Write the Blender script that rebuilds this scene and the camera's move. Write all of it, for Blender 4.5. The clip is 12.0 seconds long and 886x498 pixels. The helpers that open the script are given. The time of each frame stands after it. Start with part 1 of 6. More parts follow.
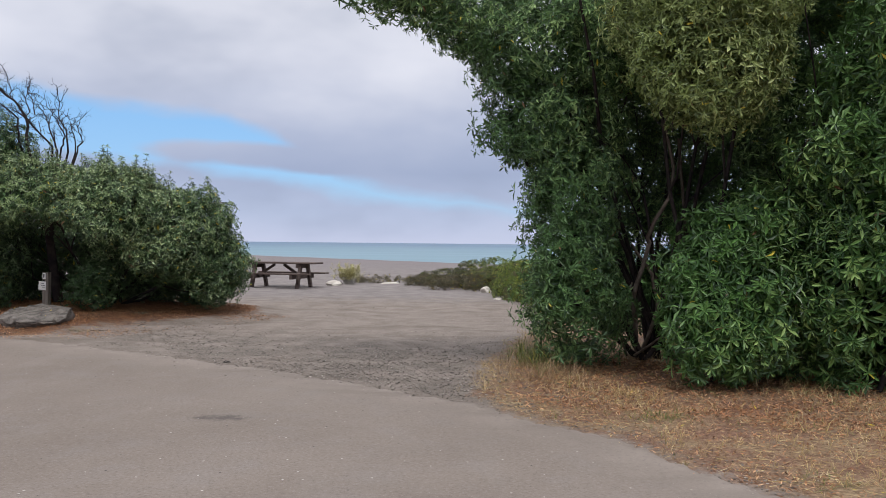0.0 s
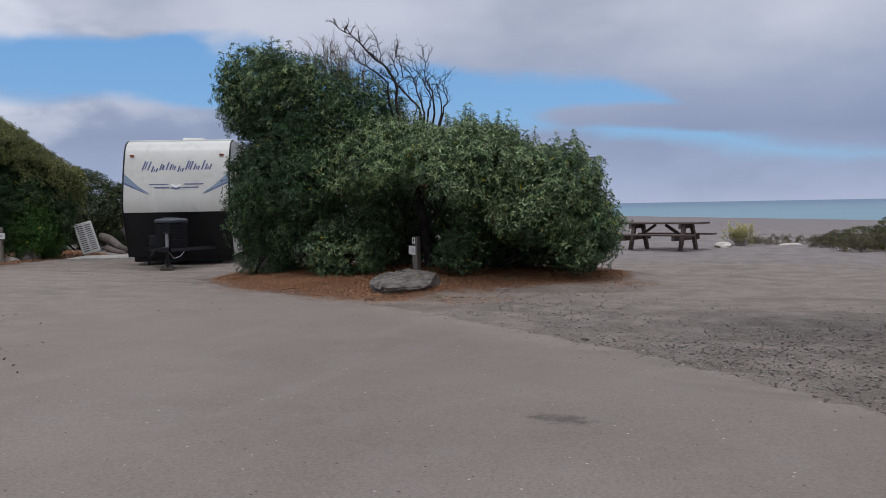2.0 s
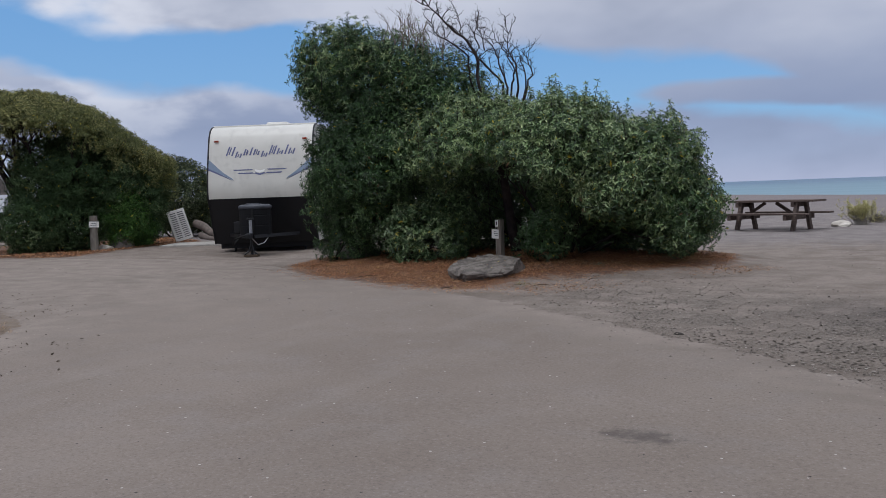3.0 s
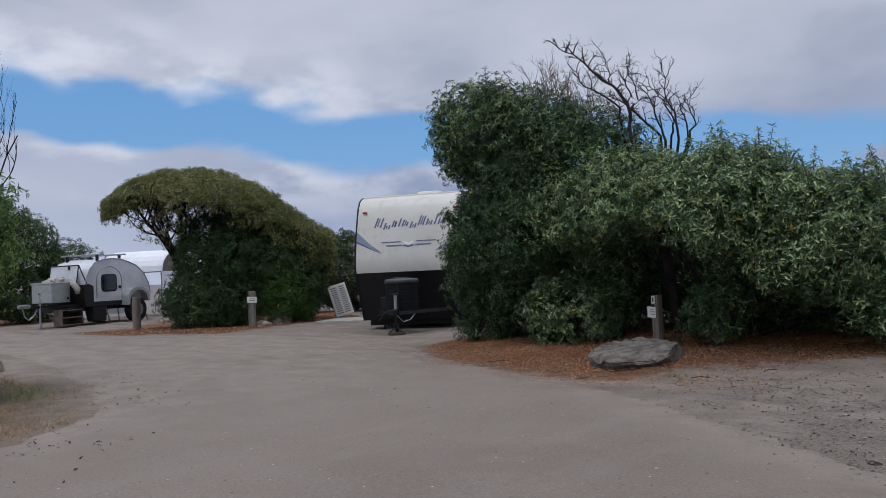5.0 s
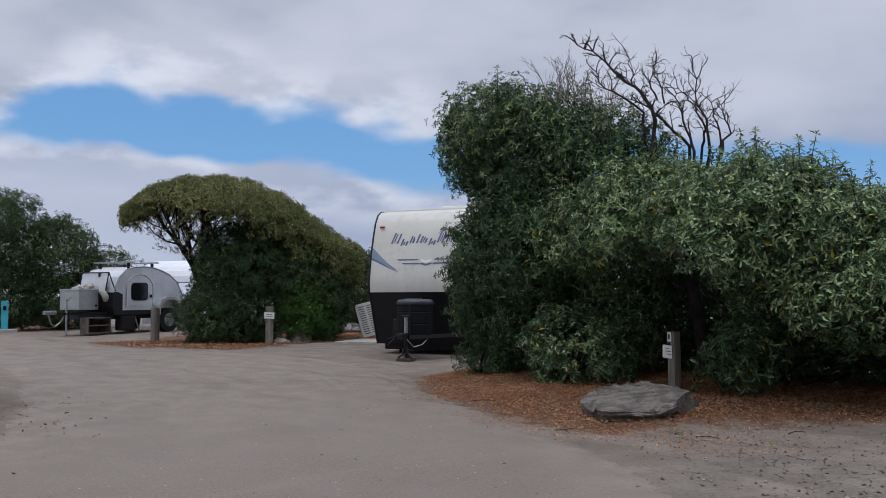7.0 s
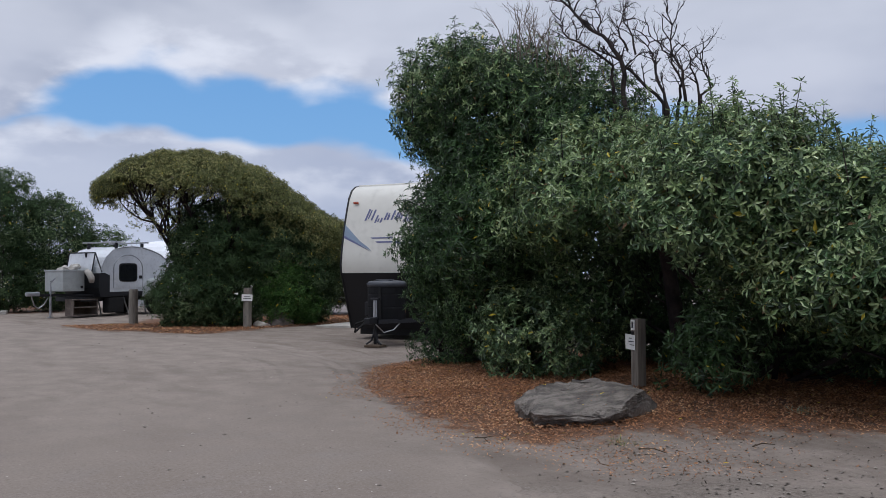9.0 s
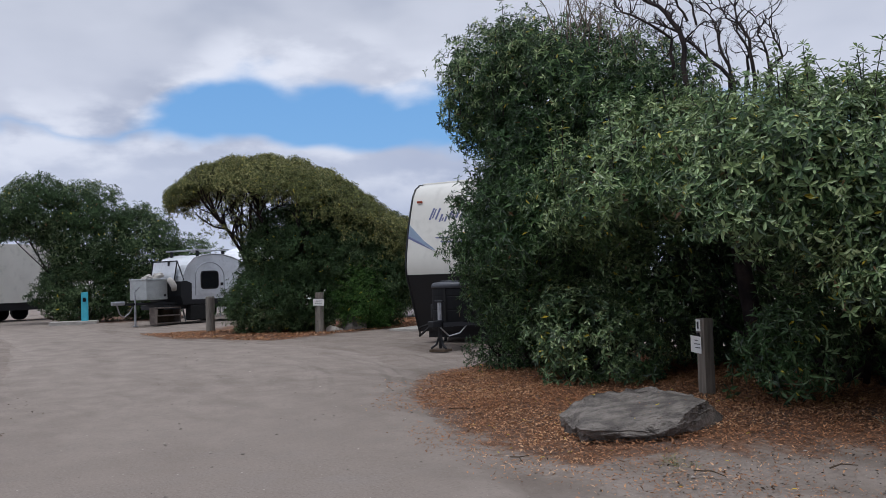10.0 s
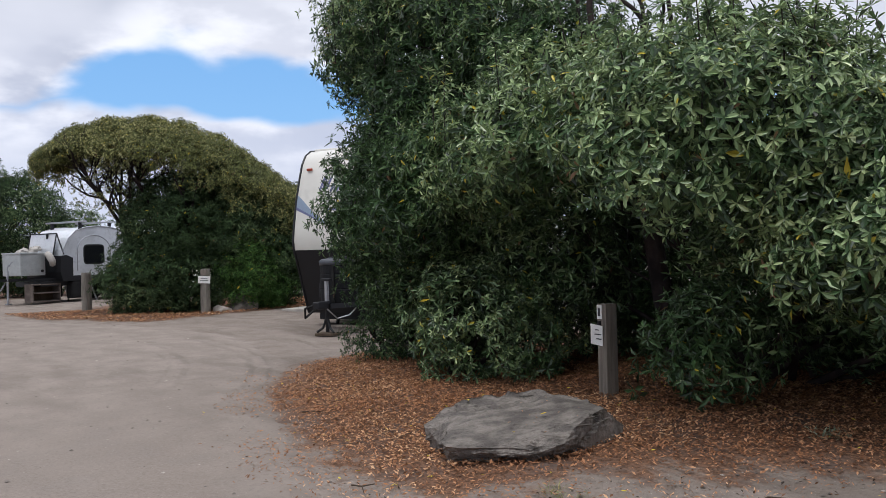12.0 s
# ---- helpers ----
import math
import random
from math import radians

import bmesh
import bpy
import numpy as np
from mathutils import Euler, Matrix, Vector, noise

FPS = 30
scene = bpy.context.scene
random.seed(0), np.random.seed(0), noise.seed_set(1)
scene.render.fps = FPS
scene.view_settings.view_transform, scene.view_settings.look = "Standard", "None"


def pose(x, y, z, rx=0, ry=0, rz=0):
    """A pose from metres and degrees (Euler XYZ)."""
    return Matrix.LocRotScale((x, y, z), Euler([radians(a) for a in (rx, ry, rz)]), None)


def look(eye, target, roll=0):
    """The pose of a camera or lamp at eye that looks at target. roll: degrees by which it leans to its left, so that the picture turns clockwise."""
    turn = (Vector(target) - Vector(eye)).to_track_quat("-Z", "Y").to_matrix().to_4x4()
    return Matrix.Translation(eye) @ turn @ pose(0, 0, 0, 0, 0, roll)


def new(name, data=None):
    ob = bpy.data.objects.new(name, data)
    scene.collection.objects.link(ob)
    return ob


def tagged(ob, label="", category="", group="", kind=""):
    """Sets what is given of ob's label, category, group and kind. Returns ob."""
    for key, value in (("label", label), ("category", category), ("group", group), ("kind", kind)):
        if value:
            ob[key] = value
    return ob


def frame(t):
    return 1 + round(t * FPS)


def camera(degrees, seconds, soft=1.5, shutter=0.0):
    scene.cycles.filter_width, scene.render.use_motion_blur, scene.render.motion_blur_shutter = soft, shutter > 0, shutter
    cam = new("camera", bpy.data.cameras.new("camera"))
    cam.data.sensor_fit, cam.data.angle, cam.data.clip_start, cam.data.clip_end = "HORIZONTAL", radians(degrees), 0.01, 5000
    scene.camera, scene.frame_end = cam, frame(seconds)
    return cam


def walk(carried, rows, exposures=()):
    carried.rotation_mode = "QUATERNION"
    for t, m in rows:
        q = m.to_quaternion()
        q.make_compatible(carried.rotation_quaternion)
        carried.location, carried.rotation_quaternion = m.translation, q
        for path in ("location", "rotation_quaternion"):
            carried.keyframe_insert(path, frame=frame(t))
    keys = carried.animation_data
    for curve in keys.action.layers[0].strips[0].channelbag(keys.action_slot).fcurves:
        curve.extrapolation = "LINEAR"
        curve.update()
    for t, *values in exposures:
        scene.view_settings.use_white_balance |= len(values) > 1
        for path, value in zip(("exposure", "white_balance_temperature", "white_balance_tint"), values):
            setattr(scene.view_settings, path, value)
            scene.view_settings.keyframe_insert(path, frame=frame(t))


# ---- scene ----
cam = camera(53.8, 12.0, soft=0.8)
METRES, EYE, TILT, LEAN, TURN = 11.719, 1.5, 0.0, 0.0, 0.0
ROWS = [
    (0.0, 0.0, 0.0, 0.0, 0.0, -0.42, -0.58),
    (0.5, -0.0014, 0.0391, -0.0023, 6.6, -1.5, 0.87),
    (1.0, -0.0023, 0.0807, -0.0028, 15.21, -2.21, 0.34),
    (1.5, -0.006, 0.1256, -0.0042, 15.87, -3.11, -0.11),
    (2.0, -0.0091, 0.1677, -0.0055, 25.14, -2.85, 1.04),
    (2.5, -0.0139, 0.2111, -0.0099, 29.67, -5.79, 1.12),
    (3.0, -0.0211, 0.2533, -0.009, 31.81, -3.79, 2.05),
    (3.5, -0.0264, 0.2983, -0.008, 41.03, 0.52, 1.0),
    (5.5, -0.0603, 0.4784, -0.0124, 46.57, 1.86, 2.86),
    (6.0, -0.0645, 0.5207, -0.0119, 50.33, 2.66, 1.64),
    (6.5, -0.0741, 0.5659, -0.0129, 49.33, 3.08, -0.04),
    (8.5, -0.1092, 0.7299, -0.0119, 52.32, 2.02, 1.96),
    (9.0, -0.1171, 0.7677, -0.0138, 52.07, 1.73, 0.33),
    (9.5, -0.1283, 0.8047, -0.0143, 51.65, 1.72, 1.79),
    (10.0, -0.1402, 0.8431, -0.0132, 58.4, 1.8, 1.9),
    (10.5, -0.1561, 0.8798, -0.0146, 56.99, 1.25, 1.61),
    (11.0, -0.1718, 0.9063, -0.0175, 52.47, -0.04, 0.55),
    (11.5, -0.1932, 0.9323, -0.0161, 51.55, -0.23, 0.64),
    (12.0, -0.2232, 0.9529, -0.0154, 53.5, 0.12, 1.49),
]
walk(cam, [(t, pose(0, 0, EYE, TILT, LEAN, TURN) @ pose(METRES * x, METRES * y, METRES * z, 90 + pitch, roll, yaw)) for t, x, y, z, yaw, pitch, roll in ROWS],
     exposures=[(0.0, 0.25, 6400, 10), (0.5, 0.15, 6250, 10), (1.0, -0.2, 6150, 10), (1.5, -0.2, 6100, 10), (2.0, -0.2, 6050, 10), (2.5, -0.12, 6100, 10), (3.5, -0.26, 5950, 10), (5.5, -0.27, 5950, 10), (8.5, -0.12, 5980, 10), (10.0, -0.06, 6000, 10), (12.0, 0.28, 6250, 10)])

# ---- world and light ----
def lin(r, g, b):
    return tuple(((c / 255 + 0.055) / 1.055) ** 2.4 if c > 10 else c / 255 / 12.92 for c in (r, g, b)) + (1,)


class Nodes:
    """A small helper to lay out shader nodes."""

    def __init__(self, tree):
        self.tree = tree
        tree.nodes.clear()

    def add(self, kind, ins=(), **props):
        n = self.tree.nodes.new(kind)
        if "operation" in props:
            n.operation = props["operation"]
        if "use_clamp" in props:
            n.use_clamp = props["use_clamp"]
        if "data_type" in props:
            n.data_type, n.blend_type = props["data_type"], props["blend_type"]
        if "interpolation_type" in props:
            n.interpolation_type = props["interpolation_type"]
        if "feature" in props:
            n.feature = props["feature"]
        if "attribute_name" in props:
            n.attribute_name = props["attribute_name"]
        for k, v in dict(ins).items():
            self.put(n.inputs[k], v)
        return n

    def put(self, socket, v):
        if hasattr(v, "is_output"):
            self.tree.links.new(v, socket)
        else:
            socket.default_value = v

    def math(self, op, a, b=0.0, c=0.0, clamp=False):
        return self.add("ShaderNodeMath", {0: a, 1: b, 2: c}, operation=op, use_clamp=clamp).outputs[0]

    def ramp(self, fac, stops, interpolation="LINEAR"):
        n = self.add("ShaderNodeValToRGB", {"Fac": fac})
        cr = n.color_ramp
        cr.interpolation = interpolation
        while len(cr.elements) < len(stops):
            cr.elements.new(0.5)
        for e, (p, c) in zip(cr.elements, stops):
            e.position = p
            e.color = c if isinstance(c, tuple) else (c, c, c, 1)
        return n.outputs["Color"]

    def mix(self, fac, a, b, blend="MIX"):
        n = self.add("ShaderNodeMix", data_type="RGBA", blend_type=blend)
        self.put(n.inputs["Factor"], fac)
        self.put(n.inputs[6], a)
        self.put(n.inputs[7], b)
        return n.outputs[2]

    def noise(self, vec, scale, detail=4.0, rough=0.55):
        return self.add("ShaderNodeTexNoise", {"Vector": vec, "Scale": scale, "Detail": detail, "Roughness": rough}).outputs["Fac"]

    def smooth(self, v, a, b, c=0.0, d=1.0):
        return self.add("ShaderNodeMapRange", {"Value": v, "From Min": a, "From Max": b, "To Min": c, "To Max": d}, interpolation_type="SMOOTHSTEP").outputs["Result"]


SUN_AZ, SUN_EL = radians(165), radians(71)
world = bpy.data.worlds.new("sky")
scene.world = world
world.use_nodes = True
N = Nodes(world.node_tree)
sky = N.add("ShaderNodeTexSky")
sky.sky_type, sky.sun_disc, sky.sun_elevation, sky.sun_rotation = "NISHITA", False, SUN_EL, SUN_AZ
sky.altitude, sky.air_density, sky.dust_density, sky.ozone_density = 10.0, 1.0, 0.6, 1.5
way = N.add("ShaderNodeTexCoord").outputs["Generated"]
xyz = N.add("ShaderNodeSeparateXYZ", {0: way})
el = N.math("MULTIPLY", N.math("ARCSINE", xyz.outputs[2]), 180 / math.pi)
az = N.math("MULTIPLY", N.math("ARCTAN2", N.math("MULTIPLY", xyz.outputs[0], -1.0), xyz.outputs[1]), 180 / math.pi)
# clouds drift in long flat rolls: noise stretched sideways
flat = N.add("ShaderNodeCombineXYZ", {0: N.math("MULTIPLY", az, 0.062), 1: N.math("MULTIPLY", el, 0.13), 2: 0.0}).outputs[0]
billow = N.noise(flat, 1.0, 4.0, 0.5)
wisp = N.noise(flat, 2.6, 5.0, 0.5)
heap = N.noise(flat, 1.7, 3.0, 0.45)
u = N.math("DIVIDE", N.math("ADD", az, 20.0), 110.0, clamp=True)
mid = N.math("MULTIPLY", N.ramp(u, [(0.0, 0.10), (0.145, 0.112), (0.19, 0.137), (0.245, 0.175), (0.28, 0.265), (0.31, 0.305), (0.355, 0.325), (0.40, 0.355), (0.565, 0.41), (0.62, 0.43), (0.66, 0.465), (0.71, 0.505), (0.765, 0.525), (0.827, 0.55), (0.855, 0.52), (0.90, 0.47)]), 20.0)
half = N.math("MULTIPLY", N.ramp(u, [(0.0, 0.0), (0.10, 0.01), (0.145, 0.02), (0.19, 0.04), (0.245, 0.06), (0.28, 0.15), (0.31, 0.17), (0.355, 0.19), (0.40, 0.18), (0.565, 0.20), (0.62, 0.19), (0.66, 0.21), (0.71, 0.23), (0.765, 0.24), (0.827, 0.23), (0.855, 0.14), (0.885, 0.02), (0.92, 0.0)]), 10.0)
off = N.math("ABSOLUTE", N.math("SUBTRACT", N.math("ADD", el, N.math("ADD", N.math("MULTIPLY", N.math("SUBTRACT", wisp, 0.5), 2.0), N.math("MULTIPLY", N.math("MULTIPLY", N.math("SUBTRACT", heap, 0.5), 5.5), N.smooth(az, 12.0, 40.0)))), mid))
gap = N.smooth(N.math("SUBTRACT", off, half), 0.5, -0.75)
# a wisp of cloud lying in the gap
wx = N.math("DIVIDE", N.math("SUBTRACT", az, 11.0), 7.5)
wy = N.math("DIVIDE", N.math("SUBTRACT", el, N.math("ADD", 5.35, N.math("MULTIPLY", wx, 0.35))), 0.85)
wd = N.math("ADD", N.math("ADD", N.math("MULTIPLY", wx, wx), N.math("MULTIPLY", wy, wy)), N.math("MULTIPLY", N.math("SUBTRACT", wisp, 0.5), 2.2))
gap = N.math("MULTIPLY", gap, N.smooth(wd, 0.5, 1.5))
# cloud tone: hazy blue-grey low down, pale grey above, brighter edges, brightest overhead
tone = N.ramp(N.math("DIVIDE", el, 60.0, clamp=True), [(0.0, lin(184, 190, 212)), (0.03, lin(172, 182, 206)), (0.075, lin(152, 163, 189)), (0.12, lin(164, 173, 196)), (0.19, lin(196, 199, 212)), (0.26, lin(202, 204, 214)), (0.5, lin(216, 217, 224)), (1.0, lin(235, 235, 238))])
tone = N.mix(N.math("MULTIPLY", N.math("MULTIPLY", N.smooth(billow, 0.42, 0.66), 0.75), N.smooth(el, 5.0, 12.0, 0.15, 1.0)), tone, lin(216, 217, 226))
tone = N.mix(N.math("MULTIPLY", N.smooth(billow, 0.48, 0.30), 0.38), tone, lin(140, 150, 172))
leftward = N.smooth(az, 30.0, 62.0)
puff = N.math("MULTIPLY", N.math("MULTIPLY", N.smooth(N.math("SUBTRACT", off, half), 4.0, 0.3), leftward), N.smooth(wisp, 0.38, 0.6))
tone = N.mix(N.math("MULTIPLY", puff, 0.85), tone, lin(238, 238, 244))
tone = N.mix(N.math("MULTIPLY", N.math("MULTIPLY", N.smooth(az, 45.0, 75.0), N.smooth(el, 11.0, 6.0)), 0.6), tone, lin(220, 222, 232))
lift = N.smooth(el, 20.0, 75.0, 1.0, 2.1)
cloud = N.add("ShaderNodeVectorMath", {0: tone}, operation="SCALE")
N.put(cloud.inputs["Scale"], lift)
blue = N.add("ShaderNodeVectorMath", {0: sky.outputs[0]}, operation="SCALE")
N.put(blue.inputs["Scale"], 0.105)
bg = N.add("ShaderNodeBackground", {"Color": N.mix(gap, cloud.outputs[0], N.mix(0.55, blue.outputs[0], lin(118, 180, 240))), "Strength": 1.0})
N.put(N.add("ShaderNodeOutputWorld").inputs["Surface"], bg.outputs[0])

sun = new("sun", bpy.data.lights.new("sun", "SUN"))
sun.data.energy, sun.data.angle, sun.data.color = 1.1, radians(16), (1.0, 0.95, 0.88)
sun.matrix_world = look((0, 0, 50), (-math.sin(SUN_AZ) * math.cos(SUN_EL) * 50, -math.cos(SUN_AZ) * math.cos(SUN_EL) * 50, 50 - math.sin(SUN_EL) * 50))


# ---- materials ----
def material(name):
    m = bpy.data.materials.new(name)
    m.use_nodes = True
    return m, Nodes(m.node_tree)


def finish(n, m, color, rough=0.8, spec=0.3, bump=None, strength=0.3, dist=0.01, metal=0.0):
    p = n.add("ShaderNodeBsdfPrincipled", {"Roughness": rough, "Specular IOR Level": spec, "Metallic": metal})
    n.put(p.inputs["Base Color"], color)
    if bump is not None:
        n.put(p.inputs["Normal"], n.add("ShaderNodeBump", {"Height": bump, "Strength": strength, "Distance": dist}).outputs[0])
    n.put(n.add("ShaderNodeOutputMaterial").inputs["Surface"], p.outputs[0])
    return m


def surface(name, a, b, scale=8.0, rough=0.8, spec=0.3, fine=60.0, strength=0.25, dist=0.004, metal=0.0, streak=None, vary=0.0):
    """Two tones mixed by noise at two scales, with a fine relief. streak: stretch of the noise along x, y, z."""
    m, n = material(name)
    co = n.add("ShaderNodeTexCoord").outputs["Object"]
    if streak:
        co = n.add("ShaderNodeMapping", {"Vector": co, "Scale": streak}).outputs[0]
    big, small = n.noise(co, scale), n.noise(co, fine, 3.0)
    c = n.mix(n.smooth(big, 0.3, 0.7), a, b)
    c = n.mix(n.math("MULTIPLY", n.smooth(small, 0.5, 0.75), 0.35), c, tuple(v * 0.6 for v in a[:3]) + (1,))
    if vary:
        r = n.add("ShaderNodeObjectInfo").outputs["Random"]
        c = n.mix(n.math("MULTIPLY", r, vary), c, tuple(v * 0.5 for v in b[:3]) + (1,))
    return finish(n, m, c, n.smooth(big, 0.2, 0.8, rough - 0.08, min(1, rough + 0.08)), spec, small, strength, dist, metal)


def leaf_material(name, dark, mid_c, light, yellow=0.012, rough=0.42, patch=0.6, spec=0.5):
    m, n = material(name)
    rnd = n.add("ShaderNodeNewGeometry").outputs["Random Per Island"]
    pos = n.add("ShaderNodeNewGeometry").outputs["Position"]
    cl = n.noise(pos, patch, 3.0)
    c = n.mix(n.smooth(rnd, 0.0, 0.8), dark, mid_c)
    c = n.mix(n.math("MULTIPLY", n.smooth(rnd, 0.55, 1.0), n.smooth(cl, 0.35, 0.65)), c, light)
    odd = n.math("FRACT", n.math("MULTIPLY", rnd, 37.0))
    c = n.mix(n.math("GREATER_THAN", odd, 1.0 - yellow), c, lin(196, 178, 62))
    c = n.mix(n.math("LESS_THAN", odd, yellow * 0.8), c, lin(112, 84, 58))
    p = n.add("ShaderNodeBsdfPrincipled", {"Base Color": c, "Roughness": rough, "Specular IOR Level": spec})
    tr = n.add("ShaderNodeBsdfTranslucent", {"Color": n.mix(0.5, c, light)})
    mx = n.add("ShaderNodeMixShader", {0: 0.12, 1: p.outputs[0], 2: tr.outputs[0]})
    n.put(n.add("ShaderNodeOutputMaterial").inputs["Surface"], mx.outputs[0])
    return m


def ground_material(name, road=False):
    m, n = material(name)
    pos = n.add("ShaderNodeNewGeometry").outputs["Position"]

    def attr(k):
        return n.add("ShaderNodeAttribute", attribute_name=k).outputs["Fac"]
    big, midn, fine, grit = n.noise(pos, 0.35, 4), n.noise(pos, 2.2, 5), n.noise(pos, 24.0, 4, 0.7), n.noise(pos, 110.0, 2, 0.7)
    dust = n.mix(n.smooth(midn, 0.3, 0.7), lin(137, 127, 119), lin(121, 111, 103))
    dust = n.mix(n.math("MULTIPLY", n.smooth(fine, 0.5, 0.72), 0.5), dust, lin(90, 84, 81))
    speck = n.add("ShaderNodeTexVoronoi", {"Vector": pos, "Scale": 38.0}, feature="F1")
    pale = n.math("MULTIPLY", n.math("LESS_THAN", speck.outputs["Distance"], 0.17), n.math("GREATER_THAN", n.add("ShaderNodeSeparateColor", {0: speck.outputs["Color"]}).outputs[0], 0.8))
    dust = n.mix(n.math("MULTIPLY", pale, 0.55), dust, lin(168, 162, 158))
    h = n.math("ADD", n.math("MULTIPLY", fine, 0.6), n.math("MULTIPLY", grit, 0.4))
    tarmac = n.mix(n.smooth(big, 0.32, 0.68), lin(125, 115, 107), lin(114, 104, 96))
    tarmac = n.mix(n.math("MULTIPLY", n.smooth(midn, 0.45, 0.75), 0.3), tarmac, lin(127, 121, 118))
    grain = n.noise(pos, 46.0, 3, 0.8)
    tarmac = n.mix(n.math("MULTIPLY", n.smooth(grain, 0.50, 0.68), 0.42), tarmac, lin(78, 71, 68))
    tarmac = n.mix(n.math("MULTIPLY", n.smooth(grain, 0.46, 0.30), 0.36), tarmac, lin(152, 145, 140))
    chip = n.add("ShaderNodeTexVoronoi", {"Vector": pos, "Scale": 15.0}, feature="F1")
    hue = n.add("ShaderNodeSeparateColor", {0: chip.outputs["Color"]}).outputs
    tarmac = n.mix(n.math("MULTIPLY", n.math("LESS_THAN", chip.outputs["Distance"], 0.13), n.math("GREATER_THAN", hue[0], 0.88)), tarmac, n.mix(n.math("GREATER_THAN", hue[1], 0.45), lin(62, 57, 55), lin(176, 170, 164)))
    lanes = n.noise(n.add("ShaderNodeMapping", {"Vector": pos, "Rotation": (0, 0, radians(28)), "Scale": (2.2, 0.25, 1.0)}).outputs[0], 1.0, 4)
    tarmac = n.mix(n.math("MULTIPLY", n.smooth(lanes, 0.5, 0.75), 0.18), tarmac, lin(136, 129, 123))
    tarmac = n.mix(n.math("MULTIPLY", pale, 0.14), tarmac, lin(158, 153, 150))
    # an oily stain on the road
    s = n.add("ShaderNodeSeparateXYZ", {0: pos})
    sx = n.math("DIVIDE", n.math("ADD", s.outputs[0], 2.02), 0.30)
    sy = n.math("DIVIDE", n.math("SUBTRACT", s.outputs[1], 7.95), 0.17)
    sd = n.math("ADD", n.math("ADD", n.math("MULTIPLY", sx, sx), n.math("MULTIPLY", sy, sy)), n.math("MULTIPLY", n.math("SUBTRACT", n.noise(pos, 9.0), 0.5), 3.0))
    tarmac = n.mix(n.math("MULTIPLY", n.smooth(sd, 1.1, -0.2), 0.55), tarmac, lin(46, 42, 42))
    # scuffed darker patches and curved tyre marks in the dust
    scuff = n.noise(n.add("ShaderNodeMapping", {"Vector": pos, "Rotation": (0, 0, radians(-25)), "Scale": (0.5, 1.6, 1.0)}).outputs[0], 0.9, 5, 0.6)
    dust = n.mix(n.math("MULTIPLY", n.smooth(scuff, 0.5, 0.68), 0.45), dust, lin(96, 87, 80))
    rut_x, rut_y = n.math("ADD", s.outputs[0], 15.6), n.math("SUBTRACT", s.outputs[1], 7.2)
    rut = n.math("SQRT", n.math("ADD", n.math("MULTIPLY", rut_x, rut_x), n.math("MULTIPLY", rut_y, rut_y)))
    rut = n.math("ADD", rut, n.math("MULTIPLY", midn, 0.25))
    tread = n.math("SINE", n.math("MULTIPLY", rut, 26.0))
    lane = n.math("MULTIPLY", n.math("MULTIPLY", n.smooth(n.math("ABSOLUTE", n.math("SUBTRACT", n.math("PINGPONG", n.math("SUBTRACT", rut, 7.7), 0.95), 0.5)), 0.2, 0.1), n.smooth(s.outputs[0], -9.4, -10.6)), n.smooth(s.outputs[0], -16.5, -14.5))
    lane = n.math("MULTIPLY", lane, n.smooth(s.outputs[1], 13.4, 14.8))
    mark = n.math("MULTIPLY", n.math("MULTIPLY", lane, n.smooth(tread, -0.2, 0.8)), n.smooth(scuff, 0.4, 0.6))
    dust = n.mix(n.math("MULTIPLY", mark, 0.5), dust, lin(92, 84, 78))
    h = n.math("SUBTRACT", h, n.math("MULTIPLY", mark, 0.8))
    if road:
        c = n.mix(attr("inner"), dust, tarmac)
        return finish(n, m, c, 0.9, 0.2, h, 0.35, 0.008)
    ragged = n.math("MULTIPLY", n.math("SUBTRACT", n.noise(pos, 3.5, 5, 0.65), 0.5), 1.1)

    def zone(k, a=0.35, b=0.65):
        return n.smooth(n.math("ADD", attr(k), ragged), a, b)
    gravel = n.mix(n.smooth(n.noise(pos, 34.0, 4, 0.85), 0.38, 0.62), lin(66, 61, 57), lin(130, 122, 114))
    patchy = n.smooth(n.noise(pos, 1.1, 5, 0.7), 0.34, 0.6)
    c = n.mix(n.math("MULTIPLY", n.math("MULTIPLY", zone("gravel", 0.15, 0.95), patchy), 0.8), dust, gravel)
    c = n.mix(n.math("MULTIPLY", zone("sand", 0.2, 0.8), 0.8), c, n.mix(n.smooth(midn, 0.3, 0.7), lin(131, 125, 123), lin(114, 108, 107)))
    lit = n.mix(n.smooth(n.noise(pos, 30.0, 3, 0.8), 0.35, 0.65), lin(88, 66, 53), lin(126, 97, 78))
    lit = n.mix(n.smooth(midn, 0.45, 0.75), lit, lin(98, 86, 80))
    c = n.mix(zone("litter"), c, lit)
    straw = n.noise(pos, 26.0, 4, 0.8)
    dry = n.mix(n.smooth(straw, 0.35, 0.65), lin(96, 73, 61), lin(140, 111, 93))
    dry = n.mix(n.smooth(n.noise(pos, 1.3, 6, 0.75), 0.38, 0.72), dry, n.mix(n.smooth(straw, 0.35, 0.65), lin(112, 96, 74), lin(164, 146, 116)))
    dry = n.mix(n.smooth(midn, 0.52, 0.7), dry, lin(116, 104, 92))
    c = n.mix(zone("grass"), c, dry)
    brown = n.mix(n.smooth(straw, 0.35, 0.65), lin(70, 58, 47), lin(120, 102, 80))
    brown = n.mix(n.smooth(midn, 0.45, 0.7), brown, lin(112, 100, 90))
